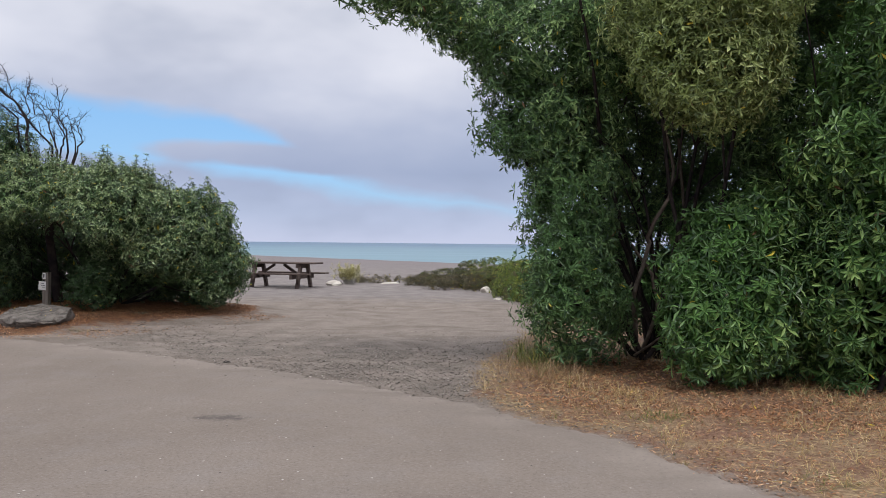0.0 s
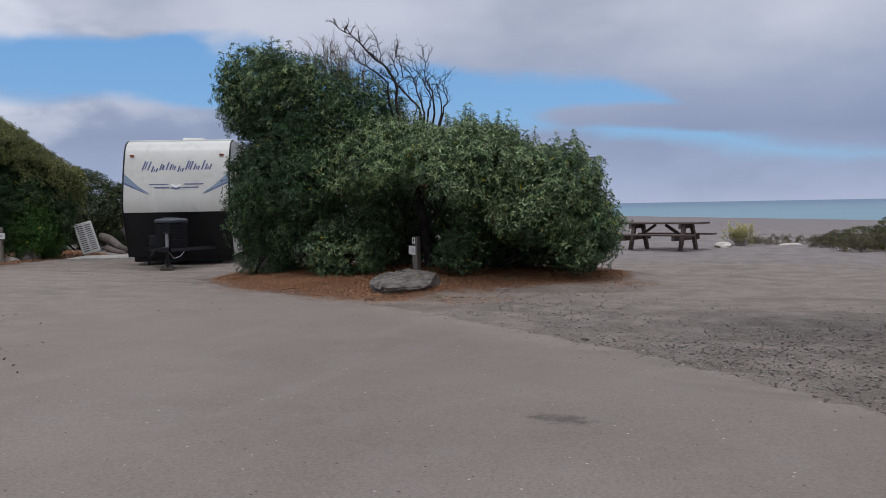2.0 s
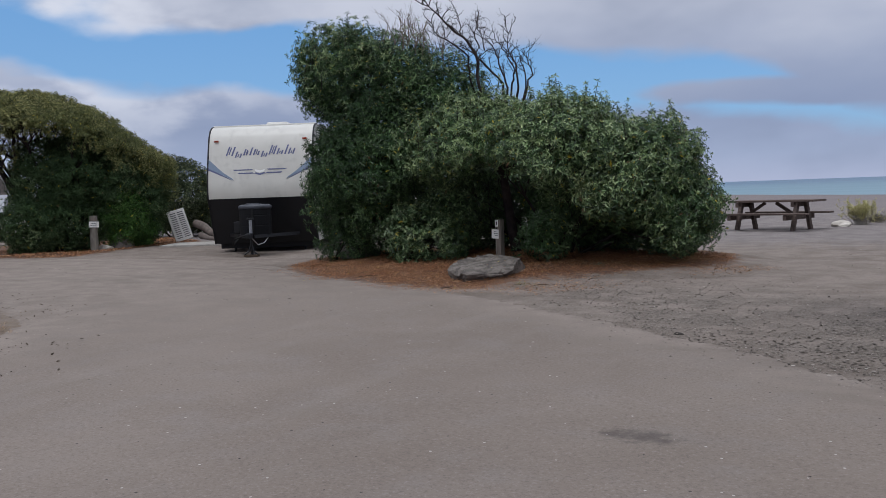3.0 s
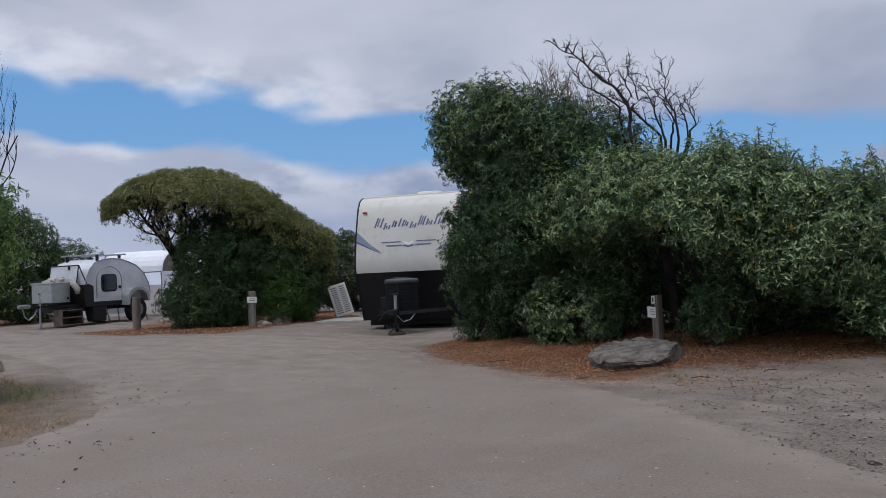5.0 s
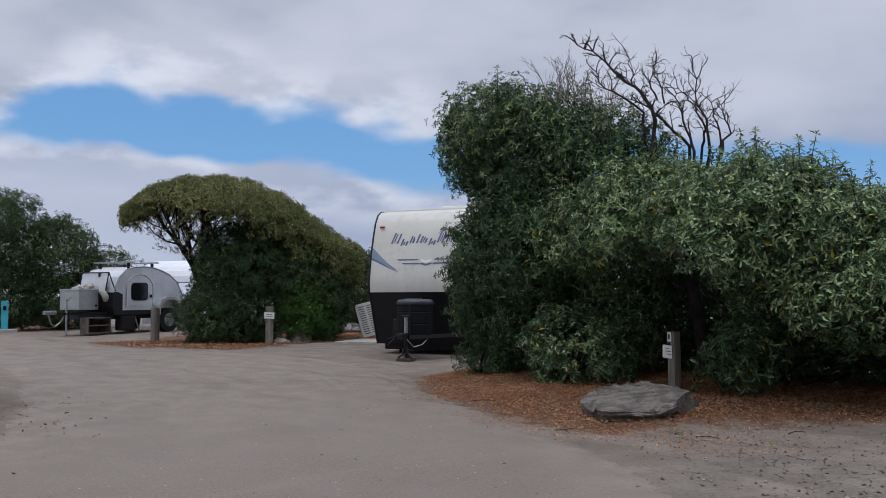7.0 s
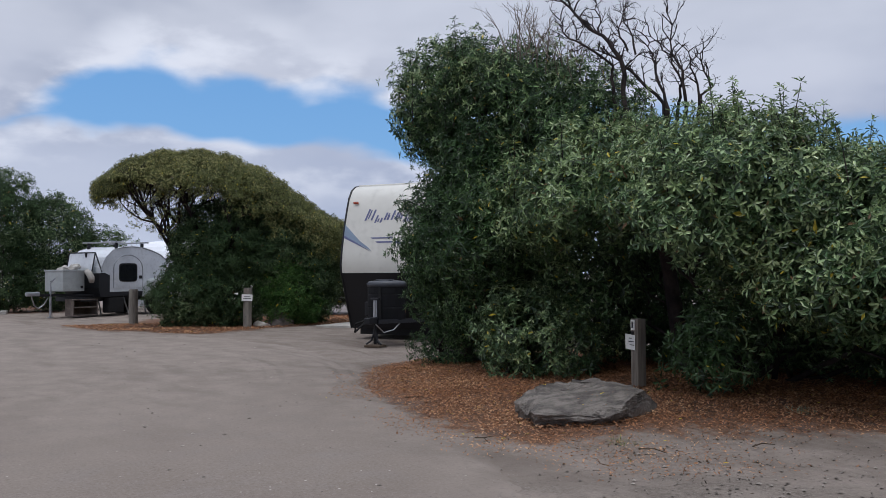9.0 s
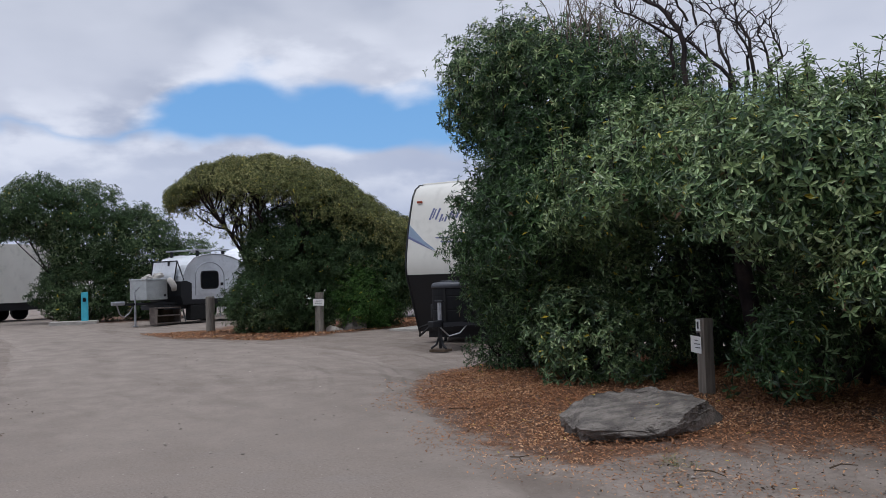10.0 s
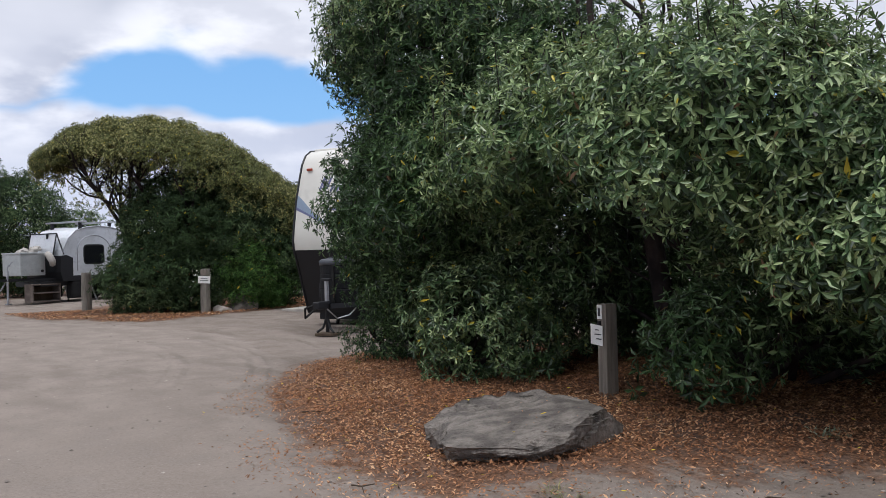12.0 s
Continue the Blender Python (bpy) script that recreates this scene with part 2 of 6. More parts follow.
    c = n.mix(n.math("MULTIPLY", zone("verge", 0.15, 0.9), 0.9), c, brown)
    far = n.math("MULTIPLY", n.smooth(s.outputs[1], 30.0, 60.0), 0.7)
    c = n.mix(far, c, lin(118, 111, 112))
    h = n.math("ADD", h, n.math("MULTIPLY", n.noise(pos, 7.0, 4, 0.6), 1.6))
    return finish(n, m, c, 0.95, 0.15, h, 0.7, 0.03)


BUD = leaf_material("pale_bud", lin(120, 134, 106), lin(158, 170, 140), lin(200, 208, 184), 0.0, 0.5)
LEAF = leaf_material("leaf_green", lin(28, 46, 28), lin(72, 101, 60), lin(166, 188, 138), 0.006, 0.34, 0.6, 0.4)
# paler leaf green with light painted in, for the lit parts of shrubs
LEAF_LIT = leaf_material("leaf_lit", lin(78, 100, 60), lin(134, 156, 102), lin(194, 208, 156), 0.014, 0.32)
LEAF_DARK = leaf_material("leaf_dark", lin(22, 40, 24), lin(52, 80, 44), lin(122, 150, 98), 0.004, 0.4, 0.6, 0.35)
LEAF_OLIVE = leaf_material("leaf_olive", lin(82, 98, 52), lin(138, 154, 88), lin(198, 208, 144), 0.003, 0.45)
LEAF_TREE = leaf_material("leaf_tree", lin(44, 70, 42), lin(92, 126, 74), lin(168, 194, 128), 0.003, 0.4, 0.6, 0.45)
LEAF_DOME = leaf_material("leaf_dome", lin(54, 62, 40), lin(112, 118, 68), lin(192, 188, 128), 0.01, 0.6, 0.6, 0.25)
LEAF_BRIGHT = leaf_material("leaf_bright", lin(42, 72, 36), lin(84, 122, 60), lin(158, 186, 112), 0.002, 0.42)
LEAF_LIME = leaf_material("leaf_lime", lin(56, 82, 40), lin(98, 132, 60), lin(168, 194, 108), 0.003, 0.42)
LEAF_FAR = leaf_material("leaf_far", lin(34, 52, 33), lin(70, 93, 58), lin(148, 163, 118), 0.004, 0.6, 0.6, 0.2)
LEAF_FRESH = leaf_material("leaf_fresh", lin(40, 66, 32), lin(76, 112, 54), lin(132, 164, 88), 0.004, 0.6, 0.6, 0.2)
LEAF_GREY = leaf_material("leaf_grey", lin(46, 56, 40), lin(74, 86, 60), lin(114, 122, 90), 0.006, 0.6, 0.6, 0.2)
ICE = leaf_material("iceplant_leaf", lin(60, 84, 38), lin(112, 134, 58), lin(192, 196, 100), 0.02, 0.6, 0.4)
THATCH = surface("stem_mat", lin(62, 64, 40), lin(92, 88, 60), 9.0, 0.95, 0.1, 45.0, 1.0, 0.05)
ICE_GREY = leaf_material("iceplant_old", lin(54, 58, 44), lin(84, 90, 64), lin(130, 128, 96), 0.02, 0.7, 0.4)
ICE_DRY = leaf_material("iceplant_dry", lin(62, 58, 44), lin(92, 86, 62), lin(128, 118, 88), 0.02)
GRASS_DRY = leaf_material("dry_grass", lin(122, 96, 74), lin(166, 138, 108), lin(212, 188, 154), 0.0, 0.8, 1.5, 0.15)
GRASS_STRAW = leaf_material("straw_grass", lin(150, 126, 84), lin(190, 168, 120), lin(222, 204, 160), 0.0, 0.8, 1.5, 0.15)
GRASS_GREEN = leaf_material("green_grass", lin(78, 92, 44), lin(112, 122, 64), lin(160, 156, 96), 0.02, 0.7)
LITTER = leaf_material("fallen_leaf", lin(104, 70, 50), lin(168, 120, 86), lin(210, 172, 134), 0.004, 0.75, 1.2, 0.2)
WEED = leaf_material("pale_weed", lin(104, 112, 92), lin(138, 146, 122), lin(176, 182, 160), 0.0, 0.8)
BARK_BITS = leaf_material("bark_bits", lin(48, 42, 38), lin(78, 68, 60), lin(120, 104, 88), 0.0, 0.85, 1.2, 0.1)
FLOWER = leaf_material("yellow_flower", lin(158, 154, 96), lin(190, 184, 122), lin(216, 210, 156), 0.0, 0.7)
BARK = surface("bark", lin(70, 58, 48), lin(96, 84, 72), 6.0, 0.9, 0.15, 50.0, 0.6, 0.01, streak=(1, 1, 0.25))
BARK_DEAD = surface("bark_dead", lin(40, 36, 38), lin(66, 58, 56), 7.0, 0.9, 0.15, 50.0, 0.6, 0.01)
TWIG = surface("twig_grey", lin(96, 86, 78), lin(130, 118, 108), 9.0, 0.9, 0.15)
WOOD_GREY = surface("weathered_wood", lin(104, 98, 92), lin(134, 126, 116), 5.0, 0.85, 0.2, 70.0, 0.5, 0.004, streak=(6, 6, 0.6))
WOOD_STEP = surface("step_wood", lin(84, 76, 72), lin(112, 102, 96), 5.0, 0.85, 0.2, 70.0, 0.5, 0.004)
WOOD_POST = surface("post_wood", lin(110, 106, 100), lin(140, 135, 126), 5.0, 0.85, 0.2, 70.0, 0.5, 0.004, streak=(6, 6, 0.6))
WOOD_TABLE = surface("table_wood", lin(78, 67, 63), lin(106, 93, 87), 3.0, 0.85, 0.2, 60.0, 0.5, 0.004, streak=(0.6, 6, 6), vary=0.4)
DRIFT = surface("driftwood", lin(150, 138, 122), lin(186, 174, 156), 5.0, 0.85, 0.2, 40.0, 0.6, 0.008)
ROCK = surface("grey_rock", lin(86, 81, 77), lin(134, 127, 120), 6.0, 0.85, 0.25, 34.0, 1.0, 0.03, streak=(1, 2.2, 1))
ROCK_BLUE = surface("blue_grey_rock", lin(92, 98, 102), lin(124, 128, 130), 3.0, 0.8, 0.3, 26.0, 0.6, 0.02)
ROCK_PALE = surface("pale_rock", lin(178, 170, 160), lin(204, 198, 188), 4.0, 0.85, 0.3, 26.0, 0.6, 0.02)
STONE = surface("small_stone", lin(84, 80, 78), lin(140, 134, 128), 20.0, 0.85, 0.25)
STONE_DARK = surface("dark_stone", lin(52, 48, 46), lin(78, 72, 68), 20.0, 0.85, 0.25)
SHELL = surface("shell_white", lin(192, 190, 183), lin(202, 200, 193), 1.2, 0.35, 0.5, 3.0, 0.05, 0.002)
# greyer than the bottle cover: light on the lid's top, painted in
LID_LIT = surface("lit_lid", lin(52, 55, 62), lin(66, 69, 76), 4.0, 0.45, 0.4, 30.0, 0.2, 0.004)
WHITE = surface("white_shell", lin(212, 210, 203), lin(222, 220, 213), 1.2, 0.35, 0.5, 3.0, 0.05, 0.002)
BLACK = surface("black_panel", lin(15, 16, 20), lin(21, 22, 27), 2.0, 0.5, 0.4, 40.0, 0.1, 0.002)
RUBBER = surface("rubber", lin(28, 28, 29), lin(38, 38, 38), 8.0, 0.85, 0.2)
COVER = surface("vinyl_cover", lin(12, 13, 16), lin(18, 19, 23), 4.0, 0.65, 0.2, 30.0, 0.2, 0.004)
METAL = surface("galvanised_metal", lin(150, 152, 156), lin(180, 182, 186), 6.0, 0.35, 0.5, 40.0, 0.1, 0.002, metal=0.9)
SILVER = surface("silver_skin", lin(196, 199, 204), lin(210, 213, 218), 2.0, 0.38, 0.5, 12.0, 0.08, 0.002, metal=0.35)
ALUMINIUM = surface("aluminium_box", lin(160, 164, 164), lin(178, 182, 182), 4.0, 0.45, 0.5, 30.0, 0.1, 0.002, metal=0.5)
DECAL_BLUE = surface("decal_blue", lin(88, 92, 128), lin(98, 102, 138), 3.0, 0.4, 0.5)
DECAL_GREY = surface("decal_grey", lin(116, 132, 152), lin(128, 144, 164), 3.0, 0.4, 0.5)
PAPER = surface("paper", lin(226, 226, 222), lin(236, 236, 232), 6.0, 0.7, 0.3)
INK = surface("ink", lin(60, 62, 66), lin(72, 74, 78), 8.0, 0.8, 0.2)
AMBER = surface("amber_lens", lin(150, 62, 44), lin(164, 74, 52), 8.0, 0.3, 0.5)
TEAL = surface("teal_paint", lin(60, 158, 178), lin(76, 172, 190), 5.0, 0.6, 0.4)
CONCRETE = surface("concrete", lin(150, 146, 140), lin(170, 166, 160), 4.0, 0.9, 0.2)
CANVAS = surface("white_canvas", lin(214, 216, 222), lin(226, 228, 234), 2.0, 0.7, 0.3)


def glass_material():
    m, n = material("dark_glass")
    return finish(n, m, lin(22, 24, 28), 0.08, 0.6)


GLASS = glass_material()


def water_material():
    m, n = material("sea_water")
    pos = n.add("ShaderNodeNewGeometry").outputs["Position"]
    y = n.add("ShaderNodeSeparateXYZ", {0: pos}).outputs[1]
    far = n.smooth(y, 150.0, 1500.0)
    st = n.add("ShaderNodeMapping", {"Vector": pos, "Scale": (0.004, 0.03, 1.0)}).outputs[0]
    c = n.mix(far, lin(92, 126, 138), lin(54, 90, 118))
    c = n.mix(n.math("MULTIPLY", n.smooth(n.noise(st, 1.0, 4), 0.45, 0.7), 0.4), c, lin(122, 148, 162))
    wv = n.noise(n.add("ShaderNodeMapping", {"Vector": pos, "Scale": (0.15, 0.5, 1.0)}).outputs[0], 1.0, 4)
    return finish(n, m, c, 0.35, 0.25, wv, 0.3, 0.3)


SEA = water_material()
FOAM = surface("sea_foam", lin(214, 218, 220), lin(226, 230, 232), 0.5, 0.9, 0.2)


# ---- mesh helpers ----
def ground_h(x, y):
    """Height of the ground."""
    r = np.hypot(x, y)
    z = -0.13 + np.clip((r - 9) / 14, 0, 1) * 0.2 + np.clip((r - 23) / 20, 0, 1) * 0.05
    z = z + 0.19 * np.clip(1 - ((x + 7.8) / 4.6) ** 2 - ((y - 17.8) / 3.6) ** 2, 0, 1)
    z = z - 0.05 * np.exp(-((x + 14.6) ** 2 + (y - 17.4) ** 2) / 9.0)
    beyond = y - (71 - (x + 1) * 1.236)
    return z - 4.0 * np.logaddexp(0, np.clip(beyond, -60, 200) / 4.0) / 11.0


def raw_mesh(name, v, faces, mats, attrs=None, smooth=False):
    """A mesh from an array of points and an array of quads or triangles."""
    me = bpy.data.meshes.new(name)
    v, faces = np.asarray(v, np.float32), np.asarray(faces, np.int32)
    k = faces.shape[1]
    me.vertices.add(len(v))
    me.vertices.foreach_set("co", v.ravel())
    me.loops.add(faces.size)
    me.loops.foreach_set("vertex_index", faces.ravel())
    me.polygons.add(len(faces))
    me.polygons.foreach_set("loop_start", np.arange(0, faces.size, k, dtype=np.int32))
    me.polygons.foreach_set("use_smooth", np.full(len(faces), smooth))
    for key, val in (attrs or {}).items():
        a = me.attributes.new(key, "FLOAT", "POINT")
        a.data.foreach_set("value", np.asarray(val, np.float32))
    me.update(calc_edges=True)
    me.validate()
    for m in mats if isinstance(mats, (list, tuple)) else [mats]:
        me.materials.append(m)
    return me


def hang(ob, parent):
    if parent is not None:
        ob.parent = parent
    return ob


def part(name, bm, mat, parent, label="", smooth=False):
    """Links a bmesh as one mesh object under a thing or a part."""
    me = bpy.data.meshes.new(name)
    bmesh.ops.recalc_face_normals(bm, faces=bm.faces[:])
    bm.to_mesh(me)
    bm.free()
    me.materials.append(mat)
    if smooth:
        me.polygons.foreach_set("use_smooth", np.full(len(me.polygons), True))
    ob = hang(new(name, me), parent)
    return tagged(ob, label) if label else ob


def thing(name, label, category, at=(0, 0, 0), rz=0.0, group=""):
    ob = new(name)
    ob.empty_display_size = 0.2
    ob.matrix_basis = pose(at[0], at[1], at[2], 0, 0, rz)
    return tagged(ob, label, category, group)


def box(sx, sy, sz, at=(0, 0, 0), rot=(0, 0, 0), bevel=0.0, bm=None):
    own = bm is None
    bm = bmesh.new() if own else bm
    got = bmesh.ops.create_cube(bm, size=1.0, matrix=pose(*at, *rot) @ Matrix.Diagonal((sx, sy, sz, 1)))
    if bevel:
        edges = list({e for v in got["verts"] for e in v.link_edges})
        bmesh.ops.bevel(bm, geom=edges, offset=bevel, segments=2, affect="EDGES", profile=0.6)
    return bm


def tube(points, radii, sides=8, bm=None, cap=True):
    """A tapered round tube through points."""
    bm = bmesh.new() if bm is None else bm
    pts = [Vector(p) for p in points]
    rings = []
    for i, p in enumerate(pts):
        d = (pts[min(i + 1, len(pts) - 1)] - pts[max(i - 1, 0)]).normalized()
        a = d.orthogonal().normalized() if i == 0 else (a - d * a.dot(d)).normalized()
        b = d.cross(a)
        r = radii[i] if hasattr(radii, "__len__") else radii
        rings.append([bm.verts.new(p + (a * math.cos(t) + b * math.sin(t)) * r) for t in (2 * math.pi * k / sides for k in range(sides))])
    for r0, r1 in zip(rings, rings[1:]):
        for k in range(sides):
            bm.faces.new((r0[k], r0[(k + 1) % sides], r1[(k + 1) % sides], r1[k]))
    if cap:
        bm.faces.new(rings[0][::-1])
        bm.faces.new(rings[-1])
    return bm


def cylinder(r, h, at=(0, 0, 0), axis="z", sides=20, r2=None, bm=None):
    d = {"x": (1, 0, 0), "y": (0, 1, 0), "z": (0, 0, 1)}[axis]
    c, d = Vector(at), Vector(d) * h / 2
    return tube([c - d, c + d], [r, r if r2 is None else r2], sides, bm)


def extrude_profile(pts, x0, x1, close=True, bm=None):
    """A sheet through (y, z) points from x0 to x1; closed at the ends where close is set."""
    bm = bmesh.new() if bm is None else bm
    a = [bm.verts.new((x0, y, z)) for y, z in pts]
    b = [bm.verts.new((x1, y, z)) for y, z in pts]
    m = len(pts)
    for i in range(m if close else m - 1):
        bm.faces.new((a[i], a[(i + 1) % m], b[(i + 1) % m], b[i]))
    if close:
        bm.faces.new(a[::-1])
        bm.faces.new(b)
    return bm


def rock_mesh(sx, sy, sz, seed, rough=0.22, flat=0.25):
    """A boulder: a ball pushed in and out by noise, with cut facets and a flat foot."""
    bm = bmesh.new()
    bmesh.ops.create_icosphere(bm, subdivisions=4, radius=1.0)
    rng = random.Random(seed)
    cuts = [(Vector((rng.gauss(0, 1), rng.gauss(0, 1), rng.gauss(0, 0.8))).normalized(), rng.uniform(0.62, 0.92)) for _ in range(13)]
    o = Vector((seed * 3.1, seed * 1.7, 0))
    for v in bm.verts:
        p = v.co.copy()
        for d, lim in cuts:
            over = p.dot(d) - lim
            if over > 0:
                p -= d * over * 0.9
        p += p.normalized() * (noise.noise(p * 1.3 + o) * rough + noise.noise(p * 4.0 + o) * rough * 0.3 + noise.noise(p * 11.0 + o) * rough * 0.12)
        if p.z < -flat:
            p.z = -flat + (p.z + flat) * 0.15
        v.co = Vector((p.x * sx, p.y * sy, (p.z + flat) * sz / (1 + flat)))
    bm.normal_update()
    for e in bm.edges:
        e.smooth = e.calc_face_angle() < radians(16)
    return bm


def slab_mesh(seed):
    """A broad slab of rock: a tilted top face, an undercut front lip and a steep end face, finely broken by noise."""
    bm = bmesh.new()
    foot = [(-0.58, 0.12), (-0.42, -0.20), (-0.05, -0.26), (0.2, -0.2), (0.42, -0.02), (0.63, 0.16), (0.3, 0.42), (-0.35, 0.42)]
    lip = [(-0.64, 0.10, 0.06), (-0.45, -0.27, 0.03), (-0.26, -0.29, 0.01), (0.06, -0.34, 0.0), (0.38, -0.08, 0.02), (0.66, 0.12, 0.06)]
    top = [(-0.66, 0.12, 0.14), (-0.47, -0.29, 0.09), (-0.28, -0.31, 0.075), (0.06, -0.37, 0.05), (0.26, -0.34, 0.12), (0.31, -0.28, 0.19), (0.43, -0.13, 0.255), (0.53, 0.0, 0.27), (0.36, 0.22, 0.31), (0.12, 0.30, 0.35), (-0.06, 0.3, 0.33), (-0.38, 0.31, 0.29), (-0.6, 0.3, 0.16), (0.68, 0.14, 0.13)]
    for p in [(x, y, -0.12) for x, y in foot] + lip + top:
        bm.verts.new(p)
    hull = bmesh.ops.convex_hull(bm, input=bm.verts[:])
    bmesh.ops.delete(bm, geom=[g for g in hull["geom_interior"] if isinstance(g, bmesh.types.BMVert)], context="VERTS")
    for _ in range(2):
        bmesh.ops.subdivide_edges(bm, edges=[e for e in bm.edges if e.calc_length() > 0.04], cuts=3, use_grid_fill=True)
    bmesh.ops.triangulate(bm, faces=bm.faces[:])
    o = Vector((seed * 2.3, seed, 0))
    bm.normal_update()
    for v in bm.verts:
        p = v.co
        s = Vector((p.x * 1.0 + p.y * 1.1, p.y * 3.0 - p.x * 1.4, p.z * 5))
        d = 0.020 * noise.noise(p * 2.6 + o) + 0.012 * noise.noise(s * 2.2 + o) + 0.007 * noise.noise(s * 6 + o) + 0.005 * noise.noise(p * 16 - o) + 0.003 * noise.noise(p * 38 + o)
        # shallow steps where layers have split away
        layer = noise.noise(s * 0.9 + o * 3) * 4
        d -= 0.014 * min(1.0, (layer - math.floor(layer)) * 5)
        crack = abs(noise.noise(s * 0.8 + o * 2))
        d -= 0.03 * max(0.0, 1 - crack / 0.045)
        # broken corner beside the low end
        corner = math.hypot((p.x + 0.60) / 0.13, (p.y + 0.05) / 0.16)
        if corner < 1:
            d -= 0.11 * (1 - corner)
        # hollow under the front lip
        if p.y < -0.2 and p.z < 0.03:
            d -= 0.04
        v.co = p + v.normal * d
    bm.normal_update()
    for e in bm.edges:
        e.smooth = len(e.link_faces) < 2 or e.calc_face_angle() < radians(20)
    return bm


# ---- plant helpers ----
GOLD = 2.399963


def unit(a):
    return a / np.maximum(np.linalg.norm(a, axis=-1, keepdims=True), 1e-9)


def rosettes(pts, axes, size, leaves, rng, width=0.32, open0=28, open1=100, droop=0.25, curl=0.1, simple=False):
    """Whorls of folded leaves: points and quads. size: one leaf's length."""
    n = len(pts)
    ax = unit(axes)
    ref = unit(rng.normal(size=(n, 3)))
    t = unit(np.cross(ax, ref))
    b = np.cross(ax, t)
    k = np.arange(leaves)
    phi = GOLD * k[None] + rng.uniform(0, 6.28, (n, 1)) + rng.normal(0, 0.25, (n, leaves))
    th = np.radians(open0 + (open1 - open0) * (k[None] / max(leaves - 1, 1)) + rng.normal(0, 11, (n, leaves)))
    d = np.cos(th)[..., None] * ax[:, None] + np.sin(th)[..., None] * (np.cos(phi)[..., None] * t[:, None] + np.sin(phi)[..., None] * b[:, None])
    d[..., 2] -= droop * rng.uniform(0, 1, (n, leaves))
    d = unit(d)
    w = unit(np.cross(ax[:, None], d))
    up = np.cross(d, w)
    L = (size if np.isscalar(size) else np.asarray(size)[:, None]) * (0.62 + 0.38 * k[None] / max(leaves - 1, 1)) * rng.uniform(0.75, 1.2, (n, leaves))
    L = L[..., None]
    W = L * width * rng.uniform(0.8, 1.2, (n, leaves, 1))
    base = pts[:, None] + ax[:, None] * (0.12 * L) * (1 - k[None, :, None] / leaves)
    f = 0.16 * W
    if simple:
        P = np.stack([base, base + d * L * 0.55 + w * W * 0.45 + up * f, base + d * L - up * curl * L, base + d * L * 0.55 - w * W * 0.45 + up * f], axis=2).reshape(-1, 3)
        return P, np.arange(len(P)).reshape(-1, 4)
    P = np.stack([base,
                  base + d * L * 0.40 + w * W * 0.40 + up * f,
                  base + d * L * 0.76 + w * W * 0.42 + up * (f - curl * L * 0.5),
                  base + d * L - up * curl * L,
                  base + d * L * 0.76 - w * W * 0.42 + up * (f - curl * L * 0.5),
                  base + d * L * 0.40 - w * W * 0.40 + up * f], axis=2).reshape(-1, 3)
    m = n * leaves
    q = np.array([[0, 1, 2, 3], [0, 3, 4, 5]])
    return P, (q[None] + 6 * np.arange(m)[:, None, None]).reshape(-1, 4)


def blob_points(ells, tufts, per, rng, tuft_r=(0.22, 0.42), keep=None, deep=0.25, up=0.35):
    """Places and growth axes for leaves on a mass of lumps. ells: (x, y, z, rx, ry, rz, turn in degrees)."""
    E = np.array([e[:6] for e in ells], float)
    ang = np.radians([e[6] if len(e) > 6 else 0 for e in ells])
    area = (E[:, 3] * E[:, 4] + E[:, 3] * E[:, 5] + E[:, 4] * E[:, 5])
    who = rng.choice(len(ells), tufts, p=area / area.sum())
    d = unit(rng.normal(size=(tufts, 3)))
    c, s = np.cos(ang[who]), np.sin(ang[who])
    lump = 1 + 0.10 * np.sin(d[:, 0] * 5 + who) * np.cos(d[:, 2] * 6 + 2 * who) - deep * rng.uniform(0, 1, tufts) ** 2
    loc = d * E[who, 3:6] * lump[:, None]
    nr = unit(d / E[who, 3:6])
    turn = lambda a: np.stack([a[:, 0] * c - a[:, 1] * s, a[:, 0] * s + a[:, 1] * c, a[:, 2]], 1)
    C, NR = turn(loc) + E[who, :3], turn(nr)
    ok = np.ones(tufts, bool)
    for i in range(len(ells)):
        q = C - E[i, :3]
        ca, sa = math.cos(ang[i]), math.sin(ang[i])
        q = np.stack([q[:, 0] * ca + q[:, 1] * sa, -q[:, 0] * sa + q[:, 1] * ca, q[:, 2]], 1) / (E[i, 3:6] * 0.80)
        ok &= (np.sum(q * q, 1) > 1) | (who == i)
    if keep is not None:
        ok &= keep(C)
    C, NR = C[ok], NR[ok]
    m = len(C)
    rad = rng.uniform(*tuft_r, m)
    dd = unit(rng.normal(size=(m, per, 3)) + NR[:, None] * 0.9)
    P = C[:, None] + dd * rad[:, None, None] * rng.uniform(0.35, 1.0, (m, per, 1)) * np.array([1, 1, 0.85])
    A = dd * 0.8 + NR[:, None] * 0.5
    A[..., 2] += up
    return P.reshape(-1, 3), A.reshape(-1, 3)


def clear_of_ground(P, A, gap=0.05):
    ok = P[:, 2] > ground_h(P[:, 0], P[:, 1]) + gap
    return P[ok], A[ok]


def leaves_part(name, P, A, size, count, mat, parent, rng, kind="stuff", **kw):
    v, f = rosettes(P, A, size, count, rng, **kw)
    ob = hang(new(name, raw_mesh(name, v, f, mat)), parent)
    return tagged(ob, kind=kind)


